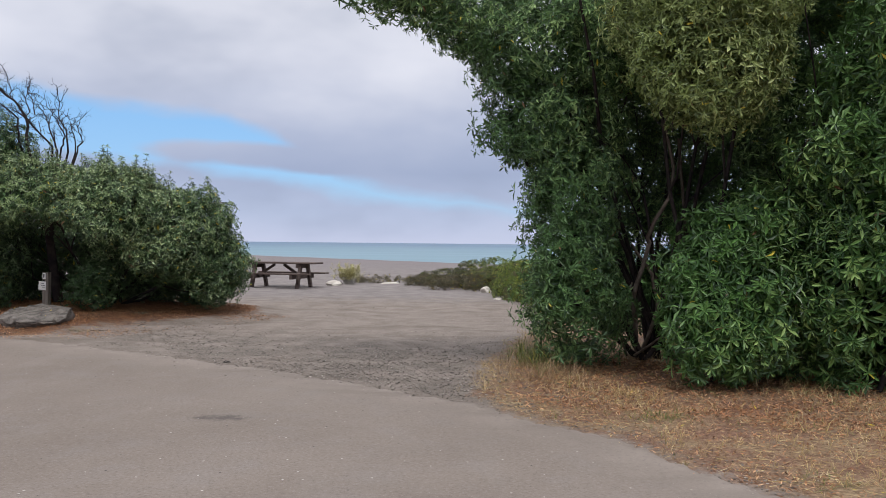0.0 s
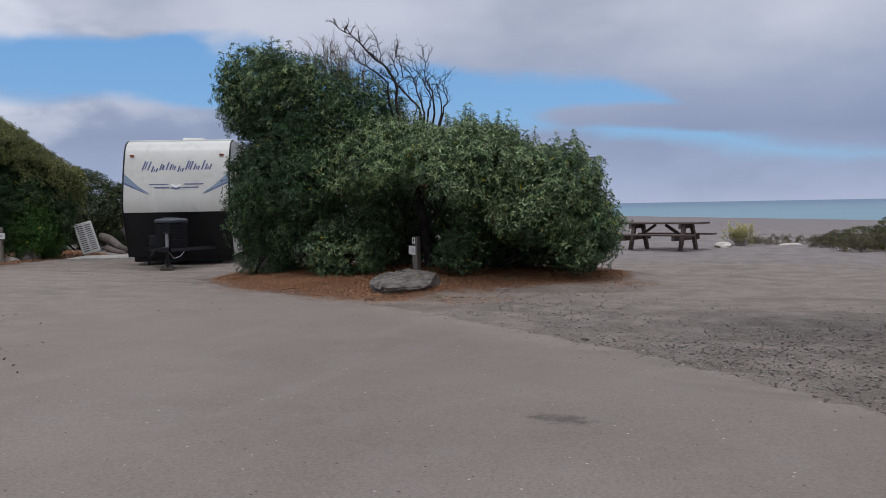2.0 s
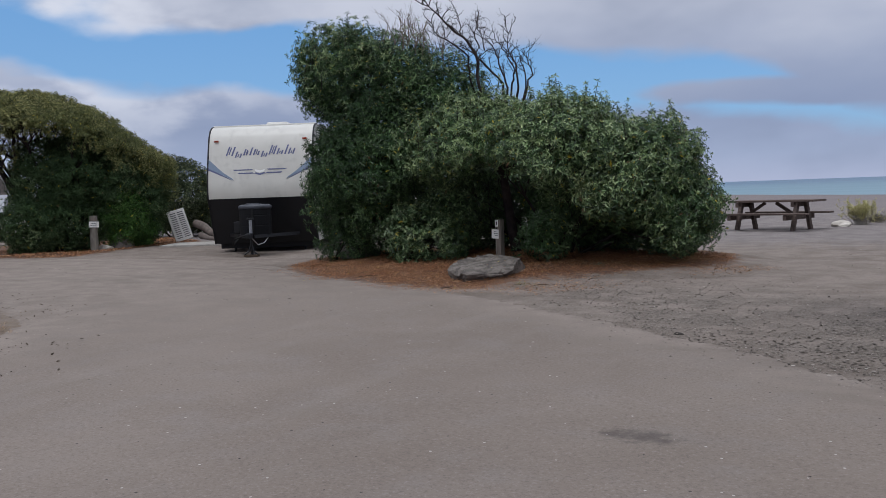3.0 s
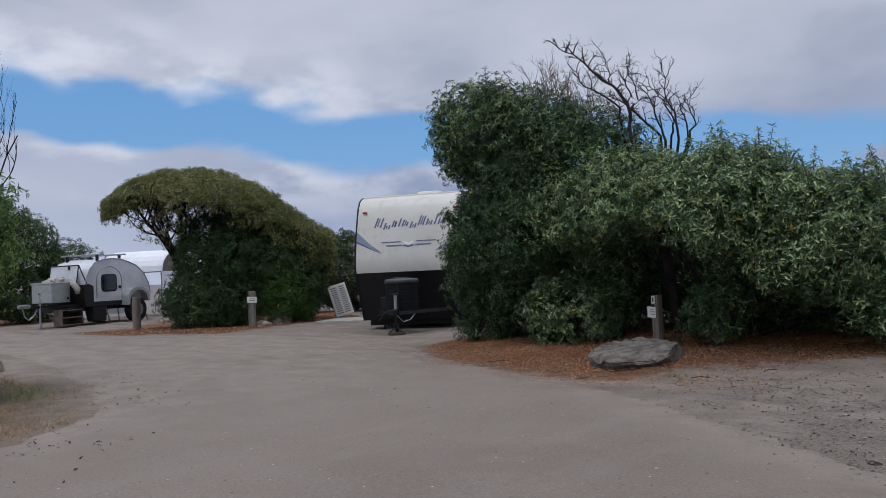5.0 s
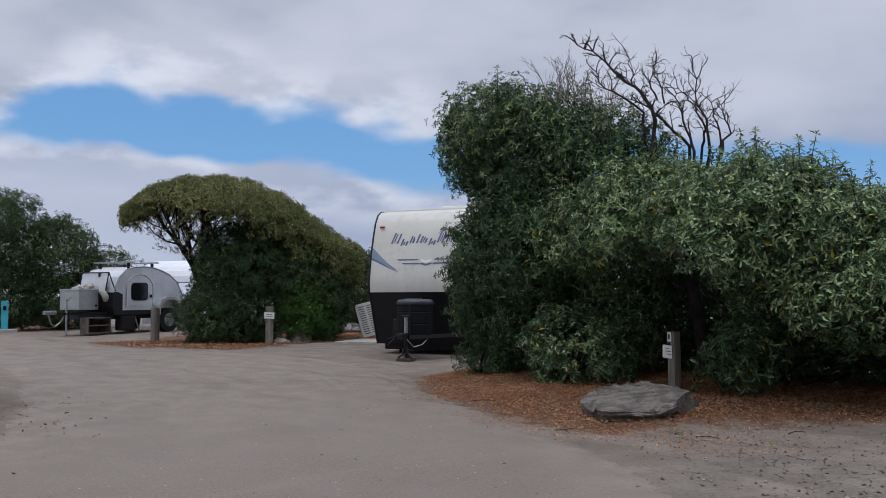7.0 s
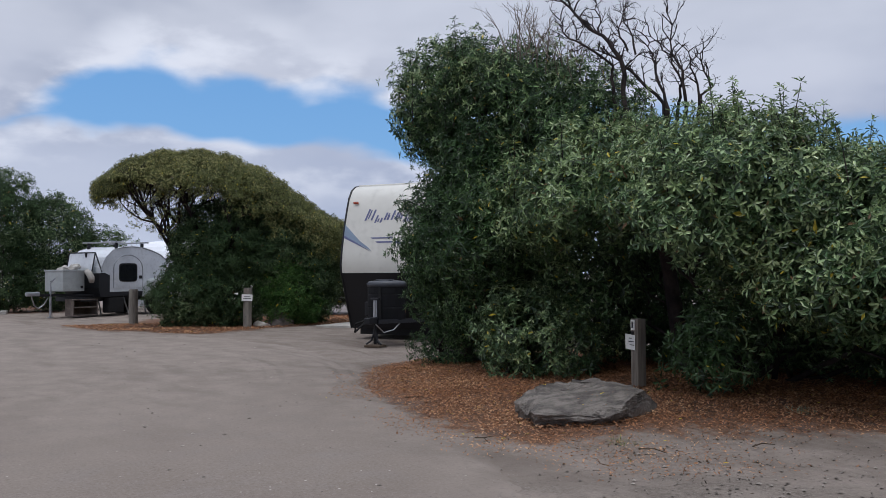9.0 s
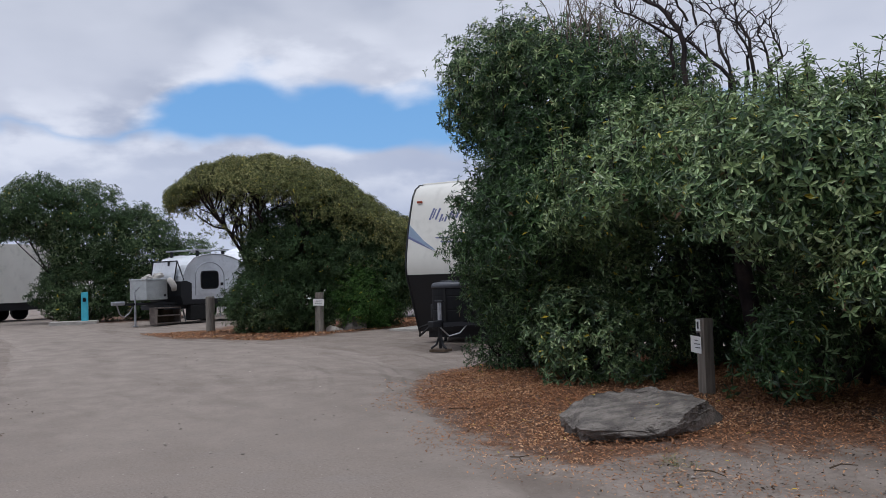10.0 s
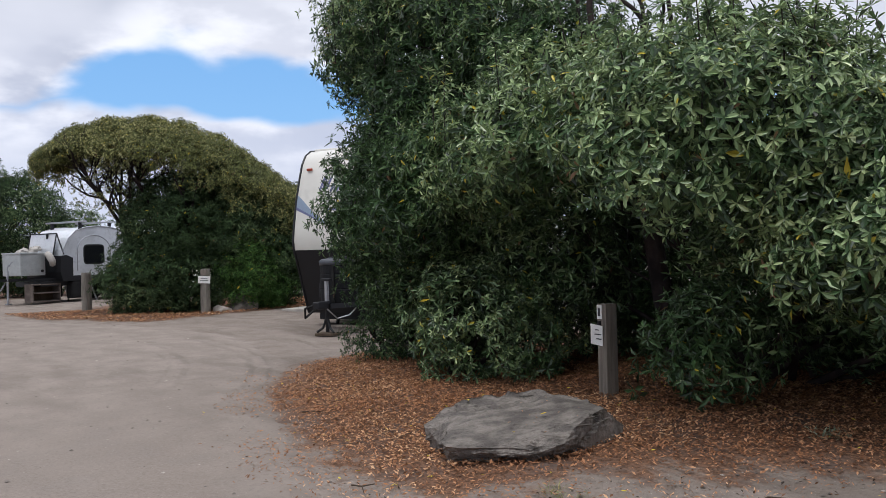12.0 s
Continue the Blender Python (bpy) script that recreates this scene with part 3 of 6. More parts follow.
def branching(rng, start, direction, length, radius, depth, spread=0.6, kids=3, wiggle=0.25, lift=0.15, shrink=0.68, steps=4, out=None, first=0.35):
    """Tapered limbs that fork: a list of (points, radii)."""
    out = [] if out is None else out
    p, d = Vector(start), Vector(direction).normalized()
    pts, rad = [p.copy()], [radius]
    for i in range(steps):
        d = (d + Vector((rng.gauss(0, wiggle), rng.gauss(0, wiggle), rng.gauss(0, wiggle) + lift * 0.5))).normalized()
        p = p + d * length / steps
        pts.append(p.copy())
        rad.append(radius * (1 - 0.5 * (i + 1) / steps))
    out.append((pts, rad))
    if depth > 0:
        for k in range(kids):
            j = 1 + int((first + (1 - first) * (k + rng.random()) / kids) * (steps - 1) + 0.5)
            j = min(j, steps)
            side = Vector((rng.gauss(0, 1), rng.gauss(0, 1), rng.gauss(0, 0.6) + lift)).normalized()
            branching(rng, pts[j], (d * (1 - spread) + side * spread), length * shrink * rng.uniform(0.75, 1.15), rad[j] * 0.72, depth - 1, spread, kids, wiggle, lift, shrink, steps, out, first)
    return out


def limbs_part(name, limbs, mat, parent, sides=6, kind="stuff"):
    bm = bmesh.new()
    for pts, rad in limbs:
        tube(pts, rad, sides if rad[0] > 0.02 else 4, bm, cap=False)
    ob = part(name, bm, mat, parent, smooth=True)
    return tagged(ob, kind=kind) if kind else ob


# ---- ground, road and sea ----
ROAD = [(2.24, 5.66), (1.91, 6.28), (1.45, 7.46), (0.83, 8.1), (0.45, 8.84), (-0.57, 9.58), (-1.67, 10.64), (-2.78, 11.22), (-3.71, 11.89), (-5.23, 12.78), (-6.4, 13.4), (-8.2, 14.0), (-9.4, 14.4), (-10.7, 14.95), (-12.2, 16.0), (-16, 16.9), (-19.6, 16.0), (-22.5, 14.9), (-25, 14.6), (-42, 15.0), (-42, 11.5), (-25, 12.0), (-17, 11.2), (-12.3, 10.1), (-10.3, 9.2), (-9.4, 8.0), (-8.4, 6.2), (-7, 2), (-6, -8), (7, -8), (5, 1.0), (3.2, 3.9)]
LITTER_A = [(-12.6, 18), (-12.0, 16.0), (-10.7, 14.95), (-9.4, 14.4), (-8.2, 14.05), (-7.1, 13.85), (-6.6, 14.0), (-6.1, 14.8), (-5.5, 15.5), (-4.7, 16.2), (-4.15, 16.9), (-3.85, 17.6), (-3.9, 18.8), (-6, 20.5), (-12, 20.5)]
LITTER_B = [(-25.2, 15.0), (-22.6, 15.3), (-20.6, 16.2), (-20.1, 17.0), (-20.3, 18.1), (-20.9, 20), (-21.5, 22.5), (-25, 24), (-28, 19), (-25.5, 17)]
LITTER_C = [(-34.5, 19.5), (-34.2, 14.5), (-36, 11), (-44, 11), (-44, 19.5)]
VERGE_R = [(2.24, 5.66), (1.91, 6.28), (1.45, 7.46), (0.83, 8.1), (0.35, 9.3), (0.6, 11.7), (1.3, 14.2), (2.2, 18), (14, 18), (14, 0), (5, 1.0), (3.2, 3.9)]
VERGE_L = [(-8.4, 6.2), (-9.4, 8.0), (-10.3, 9.2), (-12.6, 9.75), (-14.6, 9.9), (-18, 9.4), (-25, 9.4), (-27, 2), (-12, 0)]
GRAVEL = [(0.55, 8.8), (-0.57, 9.5), (-1.67, 10.5), (-2.78, 11.1), (-3.71, 11.8), (-5.23, 12.7), (-4.9, 14.0), (-3.3, 14.6), (-1.5, 14.3), (0.9, 13.4), (0.5, 11.5)]


def signed(px, py, poly):
    """Distance to a polygon's edge, positive within; and the nearest place on the edge."""
    best, bx, by = np.full(px.shape, 1e9), np.zeros(px.shape), np.zeros(px.shape)
    inside = np.zeros(px.shape, bool)
    for (x0, y0), (x1, y1) in zip(poly, poly[1:] + poly[:1]):
        dx, dy = x1 - x0, y1 - y0
        t = np.clip(((px - x0) * dx + (py - y0) * dy) / (dx * dx + dy * dy), 0, 1)
        qx, qy = x0 + t * dx, y0 + t * dy
        d = np.hypot(px - qx, py - qy)
        near = d < best
        best, bx, by = np.where(near, d, best), np.where(near, qx, bx), np.where(near, qy, by)
        cross = ((y0 > py) != (y1 > py)) & (px < (x1 - x0) * (py - y0) / (y1 - y0 + 1e-12) + x0)
        inside ^= cross
    return np.where(inside, best, -best), bx, by


def soft(px, py, poly, w):
    return np.clip(0.5 + signed(px, py, poly)[0] / w, 0, 1)


def spread_axis(lo, hi, step, far_lo, far_hi):
    a = list(np.arange(lo, hi, step))
    s = step
    while a[-1] < far_hi:
        s *= 1.16
        a.append(a[-1] + s)
    b, s = [lo], step
    while b[-1] > far_lo:
        s *= 1.16
        b.append(b[-1] - s)
    return np.array(b[::-1] + a[1:])


def wave(x, y, f, seed):
    g = np.random.default_rng(seed)
    z = 0
    for k in range(6):
        a, ph = g.uniform(0, 6.28), g.uniform(0, 6.28)
        ff = f * g.uniform(0.6, 1.8)
        z = z + np.sin((x * math.cos(a) + y * math.sin(a)) * ff + ph)
    return z / 6


def relief(x, y):
    loose = np.clip(1 - soft(x, y, ROAD, 0.8), 0, 1) * np.clip(1 - (np.hypot(x, y) - 40) / 30, 0, 1)
    return loose * (0.026 * wave(x, y, 2.0, 3) + 0.020 * wave(x, y, 5.0, 5) + 0.006 * wave(x, y, 8.0, 7))


def build_ground():
    xs, ys = spread_axis(-17, 7, 0.13, -3500, 3500), spread_axis(3, 30, 0.13, -3000, 3500)
    X, Y = np.meshgrid(xs, ys)
    x, y = X.ravel(), Y.ravel()
    sd = signed(x, y, ROAD)[0]
    z = ground_h(x, y) + relief(x, y) - np.clip(sd / 0.25, 0, 1) * 0.03
    nx, ny = len(xs), len(ys)
    i = (np.arange(ny - 1)[:, None] * nx + np.arange(nx - 1)[None]).ravel()
    F = np.stack([i, i + 1, i + 1 + nx, i + nx], 1)
    lit = np.maximum(np.maximum(soft(x, y, LITTER_A, 1.3), soft(x, y, LITTER_B, 0.9)), soft(x, y, LITTER_C, 1.5))
    verge = soft(x, y, VERGE_R, 0.9)
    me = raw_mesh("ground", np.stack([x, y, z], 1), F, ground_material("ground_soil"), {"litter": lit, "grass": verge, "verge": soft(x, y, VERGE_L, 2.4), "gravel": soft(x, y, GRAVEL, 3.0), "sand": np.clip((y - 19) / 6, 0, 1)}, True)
    tagged(new("ground", me), "grey-brown sandy ground with gravel, dry verges and leaf litter", "ground", kind="structure")


def build_road():
    st = 0.14
    xs, ys = np.arange(-42.2, 7.2, st), np.arange(-8.2, 17.2, st)
    X, Y = np.meshgrid(xs, ys)
    x, y = X.ravel().copy(), Y.ravel().copy()
    sd, bx, by = signed(x, y, ROAD)
    nx, ny = len(xs), len(ys)
    i = (np.arange(ny - 1)[:, None] * nx + np.arange(nx - 1)[None]).ravel()
    F = np.stack([i, i + 1, i + 1 + nx, i + nx], 1)
    F = F[(sd[F] > 0).any(1)]
    out = sd <= 0
    x[out], y[out] = bx[out], by[out]
    edge = np.clip(sd, 0, None)
    x = x + np.where(edge < 0.3, 0.05 * wave(x, y, 9.0, 11) + 0.09 * wave(x, y, 2.6, 13), 0)
    y = y + np.where(edge < 0.3, 0.05 * wave(x, y, 9.0, 12) + 0.09 * wave(x, y, 2.6, 14), 0)
    used = np.unique(F)
    re = np.full(len(x), -1)
    re[used] = np.arange(len(used))
    x, y, edge = x[used], y[used], edge[used]
    z = ground_h(x, y) + 0.006 + np.clip(edge / 0.3, 0, 1) * 0.006 + 0.004 * wave(x, y, 1.4, 9)
    z = np.where(edge < 0.02, z - 0.03, z)
    inner = np.clip(edge / 0.9, 0, 1) * np.clip((x + 13) / 6, 0.15, 1)
    me = raw_mesh("road", np.stack([x, y, z], 1), re[F], ground_material("road_surface", True), {"inner": inner}, True)
    tagged(new("road", me), "smooth dusty grey tarmac road with a dark stain", "road", kind="structure")


build_ground()
build_road()


def build_sea():
    bm = bmesh.new()
    v = [bm.verts.new(p) for p in ((-4500, 60, -3.6), (4500, 60, -3.6), (4500, 4600, -3.6), (-4500, 4600, -3.6))]
    bm.faces.new(v)
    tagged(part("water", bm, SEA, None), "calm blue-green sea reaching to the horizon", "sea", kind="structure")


build_sea()


# ---- shrubs and trees ----
def shrub(name, label, ells, mat, seed, tufts, per, size, count=8, tuft_r=(0.22, 0.42), keep=None, category="shrub", deep=0.25, sprigs=0, base=None, inner=0.35, clusters=0, fine=None, lit_share=None, buds=0.0, **kw):
    """A leafy shrub: stems that fork into the mass, and whorls of leaves in tufts over its lumps."""
    rng, rr = np.random.default_rng(seed), random.Random(seed)
    b = base or (ells[0][0], ells[0][1])
    cut = 0.35 * (tuft_r[0] + tuft_r[1])
    ells = [e[:3] + tuple(max(0.2, r - cut) for r in e[3:6]) + tuple(e[6:]) for e in ells]
    root = thing(name, label, category, (0, 0, 0))
    P, A = blob_points(ells, tufts, per, rng, tuft_r, keep, deep)
    P, A = clear_of_ground(P, A)
    shoots = []
    if inner:
        small = [(e[0], e[1], e[2], e[3] * 0.72, e[4] * 0.72, e[5] * 0.75) + tuple(e[6:]) for e in ells]
        P2, A2 = blob_points(small, int(tufts * inner), max(4, per // 2), rng, (0.3, 0.55), keep, 0.5)
        P2, A2 = clear_of_ground(P2, A2)
        leaves_part("inner_leaves", P2, A2, size * 1.5, 6, mat, root, rng, simple=True)
    if sprigs:
        i = rng.choice(len(P), sprigs * 6)
        top = i[np.argsort(-P[i, 2])][:sprigs]
        foot = P[top].copy()
        slant = rng.normal(0, 0.22, (sprigs, 3)) * [1, 1, 0] + [0, 0, 1]
        for q, d in zip(foot, slant):
            shoots.append(([Vector(q - 0.45 * d * [0.5, 0.5, 1]), Vector(q), Vector(q + 0.26 * d)], [0.006, 0.005, 0.003]))
        for k in range(3):
            P = np.concatenate([P, foot + slant * 0.09 * (k + 1)])
            A = np.concatenate([A, slant + rng.normal(0, 0.1, (sprigs, 3))])
    if buds:
        # pale flower buds in the heart of the whorls
        some = rng.uniform(0, 1, len(P)) < buds
        leaves_part("bud_growth", P[some] + 0.15 * size * unit(A[some]), A[some], size * 0.26, 5, BUD, root, rng, simple=True, width=0.7, open0=5, open1=60)
    if clusters:
        # the clusters nearest the road are pieces of their own
        d = np.hypot(P[:, 0] + 2.8, P[:, 1] - 11.4) + rng.uniform(0, 1.6, len(P))
        near = np.argsort(d)[:clusters]
        meshes = []
        for k in range(10):
            v, f = rosettes(np.zeros((1, 3)), np.array([[0, 0, 1.0]]), size, count, rng, **kw)
            meshes.append(raw_mesh("leaf_whorl", v, f, mat))
        for i in near:
            ob = hang(new("leaf_whorl", meshes[i % 10]), root)
            ob.matrix_basis = Matrix.Translation(P[i]) @ Vector(A[i]).to_track_quat("Z", "Y").to_matrix().to_4x4() @ pose(0, 0, 0, 0, 0, float(i * 37 % 360))
        P, A = np.delete(P, near, 0), np.delete(A, near, 0)
    if lit_share is not None:
        # paler leaves on tops and road side: falling light put into the colour
        pick = lit_share(P) > rng.uniform(0, 1, len(P))
        leaves_part("young_leaves", P[pick], A[pick], size * 0.92, count, LEAF_LIT, root, rng, **kw)
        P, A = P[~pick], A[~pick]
    if fine is not None:
        near = fine(P)
        leaves_part("outer_leaves", P[near], A[near], size, count, mat, root, rng, **kw)
        P, A = P[~near], A[~near]
        kw["simple"] = True
    leaves_part("leaves", P, A, size, count, mat, root, rng, **kw)
    limbs = []
    for e in ells:
        gz = float(ground_h(np.array(b[0]), np.array(b[1])))
        start = Vector((b[0] + rr.uniform(-0.3, 0.3), b[1] + rr.uniform(-0.3, 0.3), gz - 0.1))
        goal = Vector(e[:3])
        branching(rr, start, goal - start, max(0.6, (goal - start).length) * 0.9, 0.035, 3, 0.5, 4, 0.10, 0.2, 0.42, 5, limbs)
    inside = lambda p: any(sum(((p[i] - e[i]) / (e[i + 3] + 0.12)) ** 2 for i in range(3)) < 1 for e in ells)
    limbs = [l for l in limbs if inside(l[0][-1]) or l[1][0] > 0.03]
    limbs_part("branchwork", limbs + shoots, BARK_DEAD, root)
    return root


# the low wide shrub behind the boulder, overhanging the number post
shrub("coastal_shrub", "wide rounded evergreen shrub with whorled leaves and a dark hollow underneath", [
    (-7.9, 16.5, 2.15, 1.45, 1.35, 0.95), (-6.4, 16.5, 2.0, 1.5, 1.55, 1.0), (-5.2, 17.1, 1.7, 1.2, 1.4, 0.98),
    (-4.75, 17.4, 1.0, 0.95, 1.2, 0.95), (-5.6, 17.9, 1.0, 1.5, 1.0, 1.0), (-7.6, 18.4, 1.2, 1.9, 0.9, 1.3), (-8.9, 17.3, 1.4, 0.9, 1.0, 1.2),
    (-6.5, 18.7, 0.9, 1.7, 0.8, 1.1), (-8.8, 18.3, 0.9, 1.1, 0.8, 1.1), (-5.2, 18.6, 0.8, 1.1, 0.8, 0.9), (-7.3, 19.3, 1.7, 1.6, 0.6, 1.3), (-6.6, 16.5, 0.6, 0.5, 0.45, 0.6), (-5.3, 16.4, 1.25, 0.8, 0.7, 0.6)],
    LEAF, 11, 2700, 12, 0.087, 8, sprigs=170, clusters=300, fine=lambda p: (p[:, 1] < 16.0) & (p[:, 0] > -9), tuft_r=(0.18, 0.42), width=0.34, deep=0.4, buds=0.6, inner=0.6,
    lit_share=lambda p: np.clip((p[:, 2] - 1.2) / 1.5 + 0.6 * (p[:, 0] > -6.1) * (p[:, 2] > 0.3), 0, 0.62) * np.clip((17.8 - p[:, 1]) / 0.8, 0, 1),
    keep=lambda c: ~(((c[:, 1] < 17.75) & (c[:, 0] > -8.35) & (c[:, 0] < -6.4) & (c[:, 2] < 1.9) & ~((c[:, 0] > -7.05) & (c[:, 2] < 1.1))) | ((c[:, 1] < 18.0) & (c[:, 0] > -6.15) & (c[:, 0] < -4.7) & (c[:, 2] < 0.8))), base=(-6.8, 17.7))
# the taller, darker one beside it
shrub("tall_shrub", "tall dark-green evergreen shrub with a leaning rounded head", [
    (-11.0, 16.9, 3.78, 1.2, 1.1, 1.05), (-10.0, 17.0, 3.6, 1.2, 1.1, 1.0), (-9.0, 17.1, 3.15, 1.05, 1.0, 0.95), (-10.4, 16.7, 1.9, 1.3, 1.3, 1.05), (-10.25, 16.9, 2.75, 1.15, 1.1, 0.85),
    (-10.1, 17.0, 0.95, 1.0, 1.1, 0.9), (-11.0, 16.9, 1.4, 0.9, 0.95, 0.95), (-11.55, 17.5, 1.9, 1.0, 0.9, 1.2), (-11.6, 17.5, 3.6, 1.0, 0.95, 0.95), (-9.5, 16.0, 1.85, 0.7, 0.7, 0.8), (-11.45, 17.0, 4.2, 0.75, 0.8, 0.72), (-11.6, 17.2, 1.25, 0.75, 0.7, 1.15)],
    LEAF_DARK, 12, 1650, 12, 0.088, 8, sprigs=50, simple=True, inner=0.6, buds=0.3, deep=0.4, width=0.3, lit_share=lambda p: np.clip((p[:, 2] - 2.9) / 2.6, 0, 0.35), tuft_r=(0.18, 0.42), base=(-10.0, 17.2))
shrub("foot_shrub", "small dense evergreen shrub growing beside the boulder", [(-8.95, 16.3, 0.55, 0.8, 0.65, 0.72), (-9.3, 16.35, 0.75, 0.6, 0.55, 0.6), (-8.6, 16.5, 0.5, 0.5, 0.5, 0.55)], LEAF, 13, 230, 11, 0.074, 8, (0.12, 0.28), base=(-9.2, 16.2), buds=0.6, lit_share=lambda p: np.clip(p[:, 2] / 1.6, 0.1, 0.5), deep=0.4)
shrub("twiggy_shrub", "low sparse dark-leaved shrub on leaf litter", [(-11.1, 16.6, 0.35, 0.55, 0.5, 0.5), (-10.7, 16.7, 0.4, 0.4, 0.4, 0.5)], LEAF_DARK, 14, 110, 8, 0.06, 7, (0.12, 0.24), base=(-11.2, 16.7), inner=0.2)

# the big tree over the dry verge
shrub("verge_tree", "large dark evergreen tree with foliage down to the ground", [
    (1.8, 11.4, 0.75, 0.75, 0.85, 0.95), (1.65, 11.5, 1.3, 0.75, 0.85, 1.0), (1.8, 11.6, 2.2, 0.85, 0.9, 0.9), (1.55, 11.8, 3.1, 0.95, 1.0, 0.9), (1.6, 11.8, 4.2, 1.45, 1.3, 0.95), (0.85, 11.7, 3.25, 0.55, 0.6, 0.75), (0.45, 11.7, 4.45, 0.75, 0.75, 0.6), (-0.15, 11.6, 4.7, 0.6, 0.6, 0.55),
    (3.2, 12.2, 4.6, 1.6, 1.4, 1.2), (4.8, 11.6, 3.6, 1.6, 1.4, 1.6), (5.6, 11.2, 1.8, 1.4, 1.2, 1.8), (4.3, 12.6, 1.6, 1.3, 0.9, 1.6), (5.2, 11.0, 5.0, 1.8, 1.6, 1.0), (2.9, 12.9, 1.6, 1.2, 0.6, 1.7), (3.2, 13.3, 3.0, 1.6, 0.7, 1.5), (-0.6, 11.6, 5.05, 1.1, 0.85, 0.6)],
    LEAF_TREE, 21, 3300, 11, 0.105, 8, simple=True, width=0.28, tuft_r=(0.2, 0.46), deep=0.4, category="tree", base=(3.0, 12.2), inner=0.4, keep=lambda c: ~(((c[:, 0] < 1.2) & (c[:, 2] < 2.5)) | ((c[:, 0] > 2.15) & (c[:, 0] < 3.6) & (c[:, 1] < 12.4) & (c[:, 2] < 3.0))))


def verge_trunks():
    root, rr = bpy.data.objects["verge_tree"], random.Random(28)
    for way, r in (([(2.7, 12.0, -0.1), (2.6, 11.9, 0.7), (2.76, 11.8, 1.45), (2.79, 11.8, 1.68), (3.05, 11.8, 2.14), (3.12, 11.85, 2.55), (2.95, 12.0, 3.4)], 0.034), ([(2.75, 12.1, 0.0), (2.95, 11.95, 0.6), (2.85, 11.9, 1.1), (2.55, 11.8, 1.5)], 0.03), ([(3.2, 12.2, -0.1), (3.1, 12.0, 0.8), (3.4, 12.2, 1.7), (3.3, 12.3, 3.0)], 0.032), ([(2.5, 11.8, 0.0), (2.35, 11.6, 0.5), (2.5, 11.5, 1.0)], 0.02), ([(2.6, 11.8, 0.0), (2.85, 11.5, 0.25), (3.1, 11.4, 0.45)], 0.018)):
        pts = []
        for a, b in zip(way, way[1:]):
            a, b = Vector(a), Vector(b)
            pts += [a.lerp(b, j / 3) + Vector((rr.gauss(0, 0.012), rr.gauss(0, 0.012), 0)) for j in range(3)]
        pts.append(Vector(way[-1]))
        limbs_part("stem", [(pts, [r * (1 - 0.4 * i / len(pts)) for i in range(len(pts))])], TWIG, root, 8, "")


verge_trunks()
shrub("olive_shrub", "yellow-green leafy bough hanging from the tree", [(3.0, 9.9, 3.55, 0.95, 0.75, 0.85), (3.15, 9.8, 4.3, 1.0, 0.8, 0.6), (2.5, 10.3, 4.2, 0.7, 0.7, 0.6)], LEAF_OLIVE, 22, 460, 9, 0.095, 8, (0.2, 0.36), base=(3.3, 11.8), droop=0.5, width=0.26)
shrub("verge_shrub", "dense bright evergreen shrub standing on the dry verge", [(3.05, 9.8, 0.5, 0.62, 0.6, 0.66), (3.5, 9.9, 0.8, 0.62, 0.6, 0.85), (2.85, 9.95, 1.1, 0.42, 0.45, 0.5), (3.25, 10.0, 1.5, 0.42, 0.45, 0.55), (3.75, 10.2, 1.75, 0.45, 0.5, 0.5)], LEAF_BRIGHT, 23, 230, 11, 0.13, 8, (0.18, 0.40), base=(3.4, 10.1), droop=0.45, width=0.25, deep=0.4)
shrub("verge_shrub", "tall leafy evergreen shrub beside the tree", [(4.8, 9.7, 2.6, 0.95, 0.8, 1.4), (4.9, 9.9, 1.0, 1.2, 0.9, 1.3), (5.2, 9.3, 4.0, 1.1, 0.9, 1.0), (4.3, 10.4, 0.9, 0.9, 0.7, 1.1), (6.0, 9.6, 1.6, 1.0, 0.9, 1.7)], LEAF_BRIGHT, 24, 560, 11, 0.135, 8, (0.2, 0.42), base=(5.0, 9.9), droop=0.45, width=0.25, deep=0.4)

# the umbrella-shaped tree across the road
CROWN_U = [-3.0, -2.48, -1.89, -1.24, -0.38, 0.36, 0.97, 1.58, 2.19, 2.68, 3.3]
CROWN_Z = [3.72, 4.14, 4.44, 4.56, 4.60, 4.48, 4.24, 3.84, 3.38, 3.01, 2.72]


def across(u, w, z=0.0):
    """A place by its distance along the tree's row and away from the road."""
    return (-22.7 + 0.42 * u - 0.9075 * w, 18.3 + 0.9075 * u + 0.42 * w, z)


def lump(u, w, z, ru, rw, rz):
    return across(u, w, z) + (ru, rw, rz, 65)


